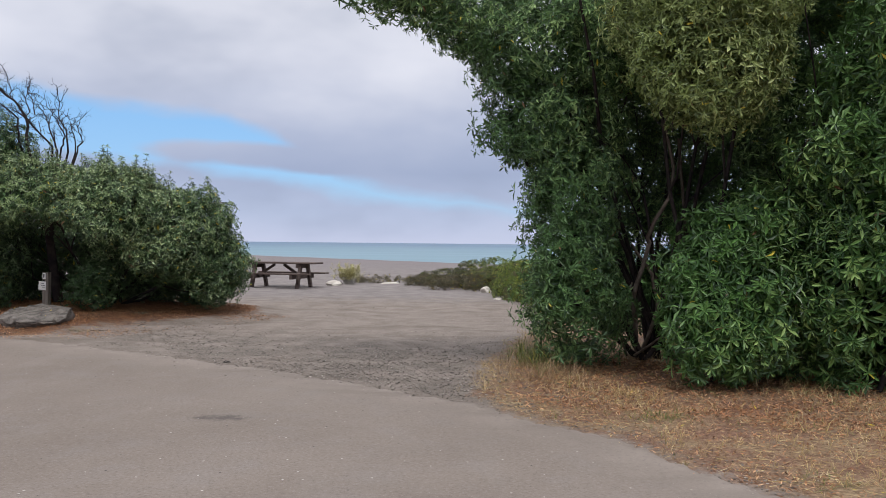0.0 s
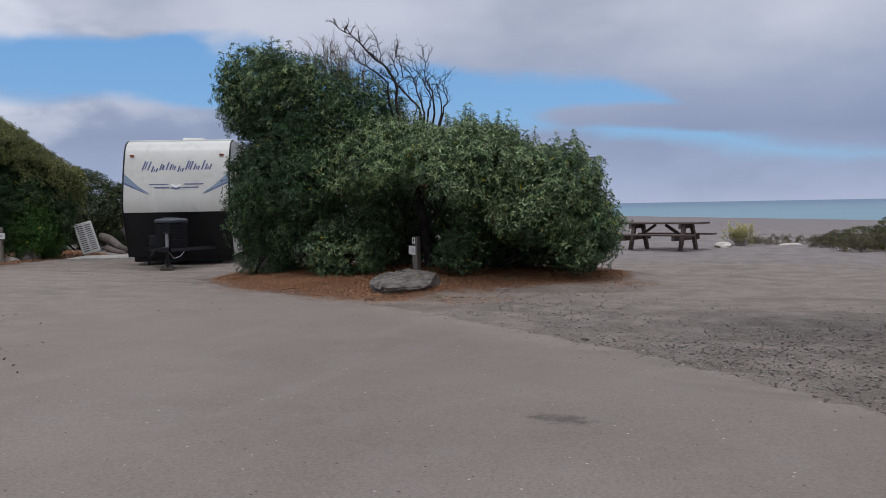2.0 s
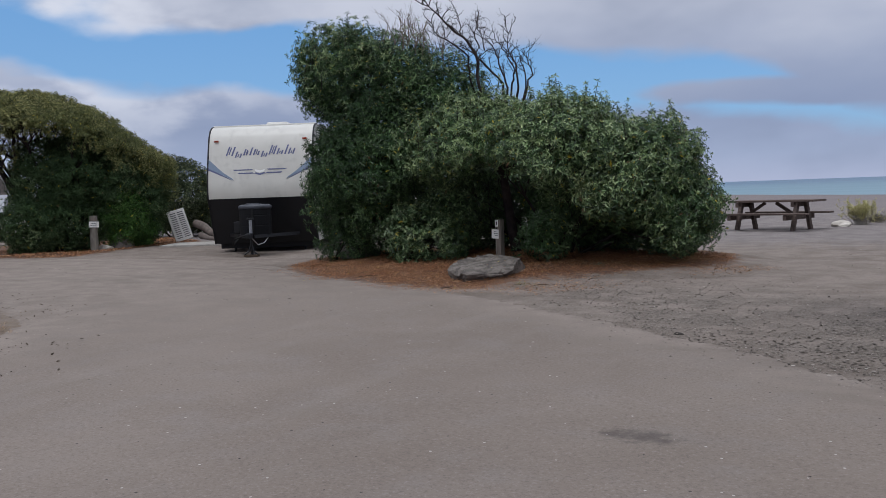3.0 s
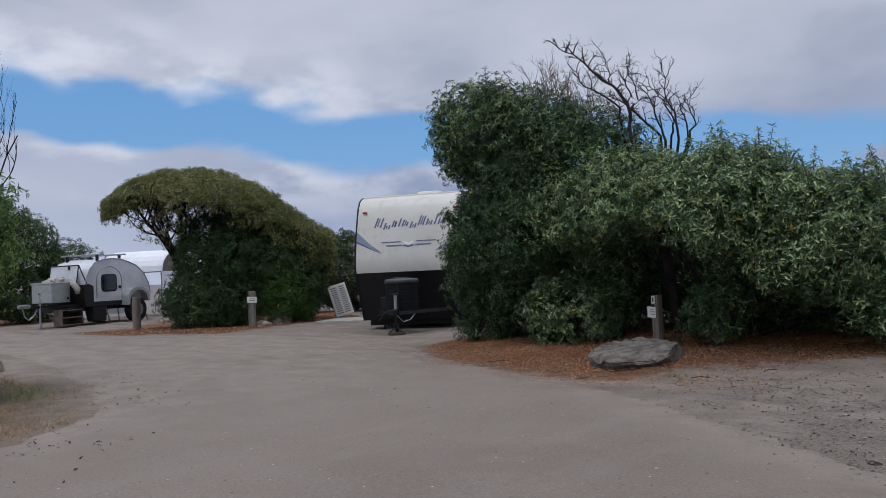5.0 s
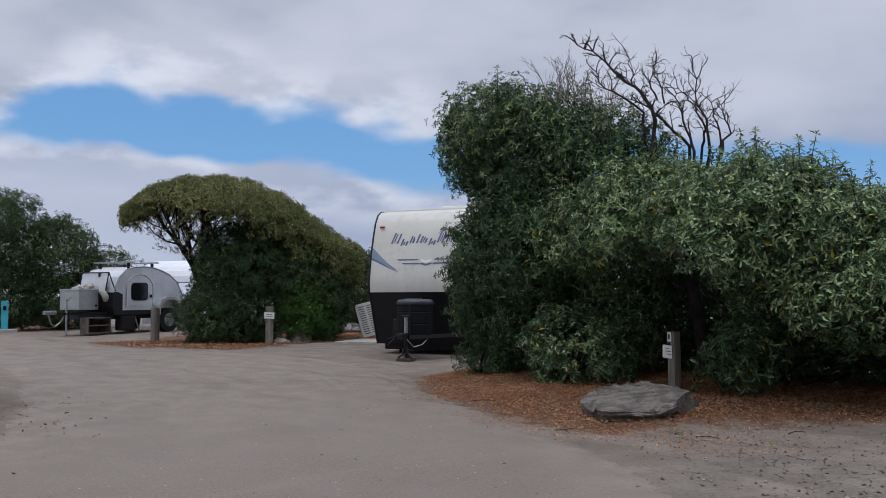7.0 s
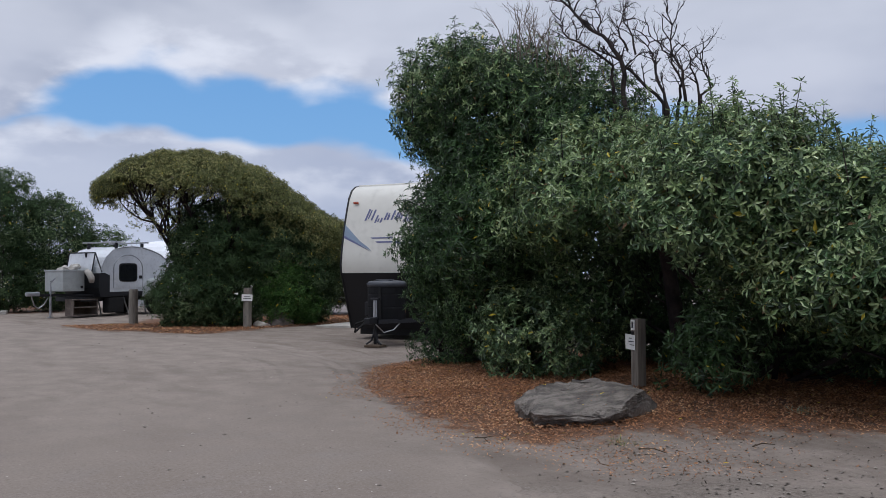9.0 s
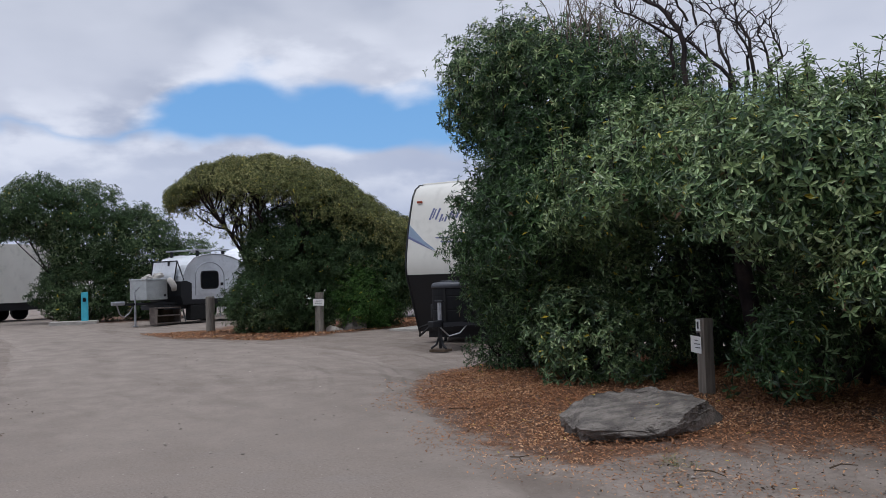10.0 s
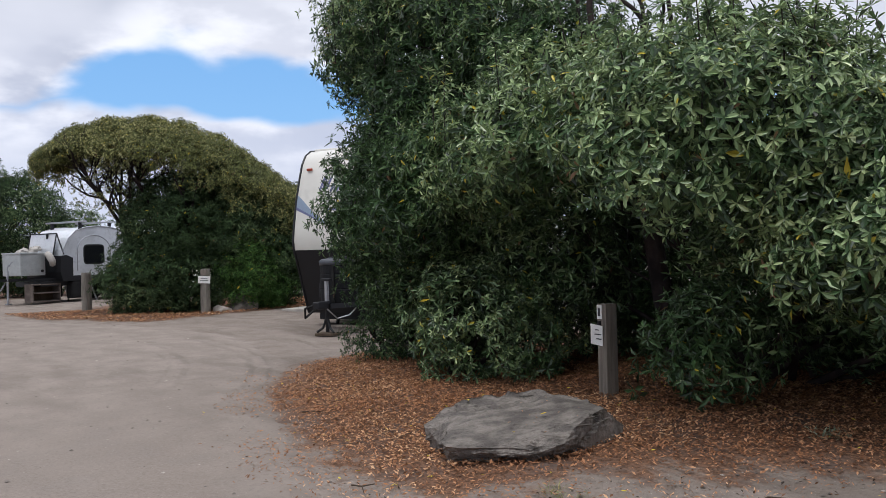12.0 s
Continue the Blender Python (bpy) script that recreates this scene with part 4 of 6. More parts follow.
def umbrella_tree():
    rng, rr = np.random.default_rng(31), random.Random(15)
    root = thing("umbrella_tree", "windswept umbrella-shaped tree with a smooth olive crown and bare limbs", "tree", (0, 0, 0))
    n = 5600
    u, side = rng.uniform(-3.0, 3.3, n), rng.uniform(-1, 1, n)
    depth = 1.8 * np.sqrt(np.clip(1 - ((u - 0.15) / 3.25) ** 2, 0.02, 1))
    thick = rng.uniform(0, 1, n) ** 1.8
    fall = np.interp(u, [-3.0, -2.3, -1.6, -0.4, 0.4, 3.3], [0.10, 0.36, 0.7, 0.95, 0.9, 0.35]) * (1 + 0.1 * np.sin(u * 4.1))
    z = np.interp(u, CROWN_U, CROWN_Z) - 0.10 - fall * np.abs(side) ** 2.6 - (0.38 + 0.45 * np.clip(u + 0.2, 0, 1)) * thick - 0.12 * rng.uniform(0, 1, n) ** 3 + 0.05 * np.sin(u * 7 + side * 5) + 0.035 * np.sin(u * 17 - side * 13)
    C = np.stack(across(u, side * depth * (1 - 0.12 * thick), z), 1)
    nr = unit(np.stack(across(0.35 * u, 1.5 * side * np.abs(side), np.full(n, 1.0)), 1) - np.array(across(0, 0, 0)))
    dd = unit(rng.normal(size=(n, 8, 3)) + nr[:, None] * 0.8)
    P = (C[:, None] + dd * rng.uniform(0.04, 0.13, (n, 8, 1))).reshape(-1, 3)
    A = (dd * 0.6 + nr[:, None]).reshape(-1, 3)
    leaves_part("crown", P, A, 0.066, 5, LEAF_DOME, root, rng, simple=True, width=0.45)
    loose = [lump(-1.95, -0.1, 3.05, 0.5, 0.9, 0.55), lump(-1.3, -0.2, 2.9, 0.5, 0.9, 0.6), lump(-2.75, 0.0, 3.6, 0.35, 0.5, 0.2)]
    P, A = blob_points(loose, 130, 6, rng, (0.08, 0.2), deep=0.6)
    leaves_part("hanging_leaves", P, A, 0.06, 5, LEAF_DOME, root, rng, simple=True, width=0.45)
    under_crown = lambda p: p.z < np.interp(0.42 * (p.x + 22.7) + 0.9075 * (p.y - 18.3), CROWN_U, CROWN_Z) - 0.2
    base = Vector(across(-0.1, 0.3, 0.0))
    knee = Vector(across(-1.0, 0.1, 1.85))
    goals = [(-2.3, 0.0, 3.5), (-2.75, 0.2, 3.65), (-2.0, -0.7, 3.5), (-1.6, 0.6, 3.65), (-1.3, -0.8, 3.6), (-0.9, 0.3, 3.75), (-0.5, -0.6, 3.5), (0.2, 0.4, 3.4), (0.7, -0.6, 3.1), (1.3, 0.3, 3.0), (2.0, 0.0, 2.7)]
    for k, goal in enumerate(goals):
        limbs = []
        e = knee + Vector((rr.gauss(0, 0.08), rr.gauss(0, 0.12), rr.gauss(0, 0.08))) if goal[0] < -0.7 else Vector(across(-0.1 + 0.25 * goal[0], 0.2, 1.7))
        limbs.append(([base, base.lerp(e, 0.5) + Vector((0, 0, -0.1)), e], [0.10, 0.085, 0.06]))
        g = Vector(across(*goal))
        branching(rr, e, g - e + Vector((0, 0, -0.25)), (g - e).length, 0.05, 3, 0.5, 5, 0.16, 0.16, 0.42, 5, limbs, 0.15)
        limbs = [l for l in limbs if under_crown(l[0][-1])]
        limbs_part("limb", limbs, BARK_DEAD, root, 6, "")


umbrella_tree()
shrub("under_shrub", "dense dark-green shrub filling the foot of the umbrella tree", [
    lump(-0.75, -0.5, 0.85, 1.0, 0.9, 1.0), lump(-0.45, -0.3, 2.05, 0.85, 0.8, 0.95), lump(0.35, 0.0, 2.0, 0.9, 0.9, 0.9), lump(0.35, -0.5, 1.0, 1.2, 0.9, 1.1),
    lump(-0.3, 0.3, 2.75, 0.8, 0.9, 0.7), lump(0.8, 0.0, 2.75, 1.0, 1.5, 0.8), lump(1.6, 0.2, 2.2, 1.2, 1.5, 1.0), lump(2.55, 0.6, 1.6, 0.75, 1.1, 1.1), lump(1.2, -0.6, 2.0, 1.1, 1.0, 1.1), lump(2.2, -0.3, 1.6, 0.8, 1.0, 1.2), lump(0.3, -0.7, 2.1, 0.9, 0.9, 0.9), lump(2.3, 0.4, 0.8, 0.8, 0.9, 0.9), lump(1.3, 0.9, 2.6, 1.3, 0.9, 0.7)],
    LEAF_FAR, 32, 2300, 12, 0.095, 6, simple=True, tuft_r=(0.16, 0.34), base=across(0.0, 0.2)[:2], inner=0.6)
shrub("fresh_shrub", "low bright-green shrub beside the rocks", [lump(1.65, -0.75, 1.05, 0.85, 0.7, 1.05), lump(2.1, -0.5, 0.55, 0.5, 0.5, 0.6)], LEAF_FRESH, 33, 420, 9, 0.08, 7, simple=True, tuft_r=(0.16, 0.28), base=across(1.6, -0.4)[:2])
shrub("hedge_shrub", "grey-green rounded hedge shrub behind the trailer pitch", [(-25.0, 24.6, 1.5, 1.6, 1.3, 1.5, 50), (-26.5, 23.2, 1.8, 1.7, 1.3, 1.7, 50), (-23.9, 25.8, 1.3, 1.4, 1.2, 1.4, 50)], LEAF_GREY, 34, 1300, 9, 0.13, 6, simple=True, base=(-25, 24.5))
# hedge at the far side, beside the teardrop trailer
shrub("tall_hedge", "tall dense dark-green hedge sloping down at one end", [
    (-35.9, 14.0, 4.2, 1.6, 1.6, 1.3), (-35.8, 15.6, 3.3, 1.6, 1.75, 2.1), (-35.6, 17.4, 2.75, 1.5, 1.65, 1.75), (-35.2, 19.2, 1.95, 1.2, 1.3, 1.35), (-35.7, 17.6, 1.2, 1.4, 1.6, 1.3), (-35.9, 15.4, 1.2, 1.5, 1.75, 1.3), (-36.2, 12.6, 3.9, 1.2, 1.1, 0.9)],
    LEAF_FAR, 35, 2100, 9, 0.14, 6, tuft_r=(0.25, 0.45), simple=True, base=(-35.8, 15.5))
# shrub on the other verge
shrub("roadside_shrub", "bright leafy evergreen shrub on the dry verge beside a boulder", [
    (-13.3, 8.45, 2.0, 1.2, 1.15, 1.0), (-13.6, 8.2, 1.1, 1.05, 1.05, 1.0), (-14.6, 7.4, 1.7, 1.5, 1.4, 1.4), (-13.0, 8.6, 2.4, 0.85, 0.85, 0.65)], LEAF_LIME, 36, 1200, 9, 0.11, 8, simple=True, base=(-13.8, 7.9))


def dead_tree():
    rr = random.Random(6)
    root = thing("dead_tree", "leafless dark dead tree with crooked forking limbs", "tree", (0, 0, 0))
    b = Vector((-7.7, 17.6, 0.0))

    def stand(x, z):
        # the limbs fan out in one wind-bent sheet
        return Vector((x, 16.6 + 0.35 * (x + 9) + rr.gauss(0, 0.06), z))
    trunk = []
    branching(rr, b, (-0.1, -0.15, 1), 2.9, 0.11, 0, wiggle=0.04, out=trunk)
    limbs_part("trunk", trunk, BARK_DEAD, root, 8, "")
    fan = [(0.042, [(-8.06, 3.3), (-8.07, 3.85), (-8.26, 4.15), (-8.58, 4.42), (-8.81, 4.67), (-9.15, 4.9)]),
           (0.028, [(-8.24, 3.4), (-8.25, 3.81), (-8.5, 4.07), (-8.76, 4.26), (-8.91, 4.48)]),
           (0.030, [(-7.68, 3.3), (-7.94, 3.62), (-8.13, 3.85), (-8.35, 4.0)]),
           (0.028, [(-7.53, 3.2), (-7.61, 3.5), (-7.77, 3.82), (-7.81, 4.02)]),
           (0.028, [(-7.38, 3.2), (-7.4, 3.62), (-7.55, 3.85), (-7.56, 4.31)]),
           (0.022, [(-7.27, 3.2), (-7.29, 3.56), (-7.36, 3.84)]),
           (0.024, [(-7.21, 3.2), (-7.17, 3.52), (-7.25, 3.8)]),
           (0.024, [(-7.55, 3.3), (-7.43, 3.5), (-7.62, 3.87), (-7.71, 4.05)]),
           (0.020, [(-8.03, 3.95), (-8.06, 4.2), (-8.1, 4.48)]),
           (0.018, [(-7.96, 3.9), (-7.98, 4.2), (-8.03, 4.43)]),
           (0.018, [(-8.32, 4.2), (-8.36, 4.4), (-8.42, 4.68)])]
    for r, way in fan:
        r *= 0.72
        pts = [stand(*p) for p in way]
        limbs = []
        if way[0][1] < 3.5:
            foot = trunk[0][0][2 + len(limbs) % 2]
            limbs.append(([foot, foot.lerp(pts[0], 0.6) + Vector((0, 0, 0.1)), pts[0]], [r * 1.5, r * 1.2, r]))
        fine = []
        for p, q in zip(pts, pts[1:]):
            for j in range(3):
                fine.append(p.lerp(q, j / 3) + Vector((rr.gauss(0, 0.014), rr.gauss(0, 0.02), rr.gauss(0, 0.014))) * (1 if j else 0.3))
        fine.append(pts[-1])
        k = len(fine)
        limbs.append((fine, [r * (1 - 0.72 * i / (k - 1)) for i in range(k)]))
        for i in range(2, k):
            for again in range(2):
                back = (fine[i] - fine[i - 1]).normalized()
                turn = Vector((rr.gauss(-0.1, 0.6), rr.gauss(0, 0.35), rr.uniform(-0.15, 1.0)))
                branching(rr, fine[i], back * 0.5 + turn, rr.uniform(0.10, 0.30), max(0.006, r * 0.4), 2, 0.5, 3, 0.28, 0.05, 0.5, 4, limbs, 0.3)
        limbs_part("limb", limbs, BARK_DEAD, root, 6, "")
    twigs = []
    for k in range(16):
        s = stand(rr.uniform(-9.45, -8.95), rr.uniform(3.9, 4.25))
        branching(rr, s, (rr.gauss(-0.15, 0.3), rr.gauss(0, 0.3), 1), rr.uniform(0.35, 0.6), 0.008, 2, 0.45, 3, 0.22, 0.15, 0.5, 5, twigs)
    for k in range(46):
        s = Vector((rr.uniform(-10.9, -8.4), rr.uniform(16.5, 17.3), 0))
        s.z = 4.15 - 0.42 * max(0, s.x + 9.6) + rr.uniform(-0.15, 0.1)
        branching(rr, s, (rr.gauss(0.1, 0.3), rr.gauss(0, 0.3), 1), rr.uniform(0.25, 0.45), 0.006, 1, 0.4, 3, 0.12, 0.3, 0.6, 4, twigs)
    limbs_part("twiggy_growth", twigs, TWIG, root)


dead_tree()


def bare_tree():
    rr = random.Random(9)
    root = thing("bare_tree", "tall bare twiggy tree with upright fan of fine branches", "tree", (0, 0, 0))
    limbs = []
    b = Vector((-13.6, 8.4, -0.1))
    for k in range(34):
        f = k / 33
        tip = Vector((-14.6 + 2.0 * f, 7.3 + 2.5 * f, 4.45 - 0.9 * max(0, f - 0.6) * 2.5 + rr.uniform(-0.35, 0.1)))
        s = b + Vector((rr.uniform(-0.4, 0.3), rr.uniform(-0.4, 0.4), 1.7 + rr.uniform(0, 0.5)))
        branching(rr, s, tip - s + Vector((0.2, 0.2, 0)), (tip - s).length * 0.8, 0.018, 3, 0.42, 4, 0.14, 0.45, 0.42, 6, limbs, 0.25)
    branching(rr, b, (0, 0, 1), 2.0, 0.09, 0, wiggle=0.05, out=limbs)
    limbs_part("limbs", limbs, BARK_DEAD, root)
    rng = np.random.default_rng(9)
    P, A = blob_points([(-14.2, 8.6, 3.5, 0.7, 0.8, 0.9)], 70, 6, rng, (0.1, 0.25))
    leaves_part("leaves", P, A, 0.08, 7, LEAF_DARK, root, rng)


bare_tree()


# ---- boulders and posts ----
def gz(x, y):
    return float(ground_h(np.array(float(x)), np.array(float(y))))


def boulder(label, at, size, rz, mat, seed, category="rock", name="boulder", **kw):
    bm = rock_mesh(*size, seed, **kw)
    ob = part(name, bm, mat, None, label, smooth=True)
    ob.matrix_basis = pose(at[0], at[1], gz(*at[:2]) - 0.03, 0, 0, rz)
    return tagged(ob, category=category)


slab = part("boulder", slab_mesh(4), ROCK, None, "flat-topped grey boulder lying on leaf litter", smooth=True)
slab.matrix_basis = pose(-6.83, 14.88, gz(-6.83, 14.88), 0, 0, 49)
tagged(slab, category="rock")
boulder("half-hidden grey rock under the tall shrub", (-11.0, 17.1), (0.5, 0.3, 0.34), 30, ROCK, 15, flat=0.3)
boulder("dark wedge-shaped rock beside the shrub", (-21.25, 19.3), (0.38, 0.3, 0.52), 20, ROCK, 7, flat=0.3)
boulder("small pale rock at the foot of the post", (-21.3, 18.8), (0.22, 0.16, 0.2), 70, ROCK_PALE, 8)
boulder("blue-grey boulder on the dry verge under the shrub", (-12.45, 8.05), (0.8, 0.65, 0.6), 40, ROCK_BLUE, 5)
boulder("pale rounded rock beside the picnic table", (-3.5, 28.2), (0.27, 0.2, 0.18), 15, ROCK_PALE, 2)
boulder("flat pale rock at the edge of the iceplant", (-1.75, 29.5), (0.34, 0.2, 0.1), 5, ROCK_PALE, 3)
boulder("flat pale rock at the edge of the iceplant", (-0.25, 27.3), (0.3, 0.2, 0.08), 40, ROCK_PALE, 9)
boulder("pale rock beside the iceplant mound", (1.25, 25.0), (0.22, 0.18, 0.2), 60, ROCK_PALE, 12)
boulder("small pale rock under the iceplant edge", (1.4, 22.3), (0.13, 0.1, 0.08), 10, ROCK_PALE, 13)


def number_post():
    x, y = -7.38, 16.28
    root = thing("number_post", "square grey weathered post with a number plate and clipped paper", "post", (x, y, gz(x, y)), -9)
    part("post", box(0.11, 0.11, 1.0, (0, 0, 0.22), bevel=0.005), WOOD_GREY, root)
    plate = part("number_plate", box(0.06, 0.006, 0.11, (-0.02, -0.058, 0.655), bevel=0.002), PAPER, root, "white plate with a dark mark")
    part("mark", box(0.022, 0.004, 0.065, (-0.02, -0.063, 0.657)), INK, plate)
    part("clip", box(0.03, 0.016, 0.045, (-0.02, -0.064, 0.565), bevel=0.003), BLACK, root, "black clip")
    sheet = part("paper", box(0.15, 0.003, 0.16, (-0.05, -0.067, 0.475), (3, 4, 0)), PAPER, root, "white paper sheet")
    for k, w in enumerate((0.07, 0.13, 0.11)):
        part("print_line", box(w * 0.62, 0.003, 0.008, (-0.04 + 0.01 * k, -0.0715, 0.515 - 0.035 * k)), INK, sheet)


number_post()


def round_post(x, y, h, r, label, rz=0, paper=False):
    root = thing("bollard_post", label, "post", (x, y, gz(x, y)), rz, "bollard posts along the road")
    part("post", tube([(0, 0, -0.15), (0, 0, h * 0.5), (0.01, 0, h - 0.03), (0.01, 0, h)], [r, r, r * 0.98, r * 0.86], 18), WOOD_POST, root, smooth=False)
    if paper:
        part("number_plate", box(0.15, 0.006, 0.12, (0, -r - 0.004, h - 0.08)), WOOD_GREY, root, "weathered grey plate")
        sheet = part("paper", box(0.26, 0.005, 0.16, (0.0, -r - 0.012, h - 0.24), (0, 3, 0)), PAPER, root, "white paper sheet")
        for k, w in enumerate((0.14, 0.18)):
            part("print_line", box(w, 0.003, 0.012, (0, -r - 0.017, h - 0.21 - 0.05 * k)), INK, sheet)


round_post(-21.25, 18.4, 0.98, 0.108, "round weathered wooden post with white paper", 60, True)
round_post(-24.8, 16.8, 0.93, 0.12, "round weathered wooden post leaning slightly", 0)


# ---- travel trailer ----
def travel_trailer():
    rz = -151
    x, y = -15.31, 18.78
    root = thing("travel_trailer", "white travel trailer with a black lower front, parked on sand", "trailer", (x, y, gz(x, y)), rz)
    W = 1.3
    nose = [(-0.02, 1.36), (0.0, 1.52), (-0.03, 1.75), (-0.08, 2.0), (-0.15, 2.3), (-0.24, 2.6), (-0.34, 2.88), (-0.46, 3.05), (-0.62, 3.14), (-0.85, 3.17)]
    low = [(-0.44, 0.24), (-0.32, 0.55), (-0.13, 1.08), (-0.02, 1.36)]
    bm = bmesh.new()
    extrude_profile(nose, -W, W, False, bm)
    part("front_cap", bm, SHELL, root, "off-white moulded front panel", smooth=True)
    part("lower_front", extrude_profile(low, -W, W, False), BLACK, root, "black lower front panel")
    side = low[:-1] + nose + [(-7.6, 3.17), (-7.7, 0.42)]
    for sx in (-1, 1):
        bm = bmesh.new()
        f = bm.faces.new([bm.verts.new((sx * W, p, q)) for p, q in side])
        bmesh.ops.solidify(bm, geom=[f], thickness=0.02)
        part("side_wall", bm, WHITE, root)
        part("edge_trim", tube([(sx * W, p, q) for p, q in low[:-1] + nose], 0.02, 8), BLACK, root, "black edge moulding")
    part("roof", box(2 * W, 6.9, 0.05, (0, -4.2, 3.17), bevel=0.01), WHITE, root)
    part("rear_wall", box(2 * W, 0.04, 2.6, (0, -7.65, 1.75)), WHITE, root)
    part("floor", box(2 * W - 0.05, 7.2, 0.08, (0, -4.1, 0.45)), BLACK, root)
    # added black sheet: the shade between the lower front and the sand
    part("front_apron", box(2 * W - 0.1, 0.06, 0.34, (0, -0.75, 0.27)), BLACK, root, "black sheet standing in for shade under the front")
    vent = part("roof_vent", box(0.55, 0.55, 0.14, (-0.25, -1.3, 3.2), bevel=0.05), WHITE, root, "white roof vent cover")
    part("roof_vent", box(0.5, 0.9, 0.2, (-0.1, -3.6, 3.24), bevel=0.05), WHITE, root, "white air conditioner")
    for sx in (-1, 1):
        lamp = part("marker_lamp", box(0.11, 0.03, 0.045, (sx * 1.1, -0.27, 2.78), (-18, 0, 0), bevel=0.008), AMBER, root, "amber marker lamp")

    def on_nose(px, z):
        for (y0, z0), (y1, z1) in zip(nose, nose[1:]):
            if z0 <= z <= z1:
                return (px, y0 + (y1 - y0) * (z - z0) / (z1 - z0) + 0.006, z)
        return (px, 0.006, z)

    def decal(name, pts, mat, label=""):
        bm = bmesh.new()
        f = bm.faces.new([bm.verts.new(on_nose(px, z)) for px, z in pts])
        r = bmesh.ops.extrude_face_region(bm, geom=[f])
        bmesh.ops.translate(bm, vec=(0, -0.004, 0), verts=[v for v in r["geom"] if isinstance(v, bmesh.types.BMVert)])
        part(name, bm, mat, root, label)

    # the maker's name as a row of slanted strokes
    px = 0.86
    for k, (h, wd) in enumerate([(0.23, 0.17), (0.15, 0.15), (0.15, 0.10), (0.19, 0.035), (0.15, 0.14), (0.15, 0.14), (0.23, 0.14), (0.15, 0.14), (0.23, 0.035), (0.15, 0.14)]):
        z0 = 2.41 - (0.05 if k in (1, 5) else 0.0)
        bars = [(0.0, 0.04, 0.0, 1.0)]
        if wd > 0.05:
            bars += [(0.058, 0.03, 0.12, 0.55 if k % 2 else 0.9), (wd - 0.034, 0.04, 0.0, 0.66 if k % 3 else 0.95)]
        for x0, w, za, zb in bars:
            la, lb = 0.34 * h * za, 0.34 * h * zb
            decal("name_stroke", [(px - x0 - la, z0 + h * za), (px - x0 - w - la, z0 + h * za), (px - x0 - w - lb, z0 + h * zb), (px - x0 - lb, z0 + h * zb)], DECAL_BLUE)
        px -= wd + 0.055
    for s in (-1, 1):
        decal("stripe", [(s * 0.2, 2.04), (s * 0.64, 2.04), (s * 0.68, 2.065), (s * 0.17, 2.065)], DECAL_BLUE)
        decal("stripe", [(s * 0.14, 1.955), (s * 0.52, 1.955), (s * 0.56, 1.985), (s * 0.18, 1.985)], DECAL_BLUE)
        decal("swoosh", [(s * 1.285, 2.34), (s * 1.285, 2.12), (s * 0.64, 1.80), (s * 0.70, 1.86), (s * 0.91, 2.0)], DECAL_GREY, "grey-blue arrow stripe")
        decal("swoosh", [(s * 1.285, 2.13), (s * 1.285, 2.07), (s * 0.68, 1.80), (s * 0.76, 1.85)], DECAL_BLUE, "dark blue arrow edge")
    decal("emblem", [(0.0, 1.915), (0.15, 1.96), (0.1, 1.985), (0.0, 1.955), (-0.1, 1.985), (-0.15, 1.96)], DECAL_BLUE, "dark blue winged badge")
    decal("emblem", [(0.0, 1.97), (0.1, 2.0), (0.13, 2.06), (0.0, 2.03), (-0.13, 2.06), (-0.1, 2.0)], PAPER, "white winged badge")
    # tongue
    for s in (-1, 1):
        part("tongue_rail", tube([(s * 0.85, -0.3, 0.46), (s * 0.06, 1.04, 0.46)], 0.055, 4), BLACK, root)
    part("coupler", box(0.12, 0.30, 0.12, (0, 1.2, 0.48), bevel=0.02), BLACK, root)
    part("jack_tube", cylinder(0.036, 0.36, (0, 1.02, 0.68), sides=14), METAL, root, "bright metal jack tube")
    part("jack_collar", cylinder(0.05, 0.09, (0, 1.02, 0.5), sides=14), BLACK, root)
    part("jack_head", box(0.16, 0.09, 0.045, (0, 1.02, 0.875), bevel=0.012), BLACK, root)
    part("jack_leg", cylinder(0.03, 0.4, (0, 1.02, 0.25), sides=12), BLACK, root)
    for a in (35, 155, 275):
        part("jack_foot", tube([(0, 1.02, 0.32), (0.07 * math.cos(radians(a)), 1.02 + 0.07 * math.sin(radians(a)), 0.12), (0.17 * math.cos(radians(a)), 1.02 + 0.17 * math.sin(radians(a)), 0.05)], 0.02, 6), BLACK, root)
    part("jack_pad", box(0.32, 0.26, 0.04, (0, 1.02, 0.015), bevel=0.005), BARK, root)
    squash = Matrix.Diagonal((0.98, 0.72, 1, 1))
    cover = part("tank_cover", tube([(0, 0.75, z) for z in (0.46, 0.50, 0.70, 0.715, 0.73, 0.94, 0.955, 0.97, 1.08, 1.12)], [0.36, 0.385, 0.392, 0.384, 0.392, 0.392, 0.384, 0.392, 0.39, 0.36], 32), COVER, root, "dark gas bottle cover")
    cover.matrix_basis = squash
    lid = part("tank_lid", tube([(0, 0.75, z) for z in (1.10, 1.16, 1.20, 1.215)], [0.40, 0.41, 0.36, 0.2], 32), LID_LIT, root, "moulded lid, greyed for the light on its top", smooth=True)
    lid.matrix_basis = squash
    part("cover_strap", box(0.05, 0.02, 0.6, (0.0, 0.83, 0.8), bevel=0.006), RUBBER, root)
    part("lid_grip", box(0.34, 0.12, 0.03, (0, 0.62, 1.22), bevel=0.012), LID_LIT, root)
    part("battery_box", box(0.4, 0.25, 0.28, (0.42, 0.15, 0.66), bevel=0.02), BLACK, root)
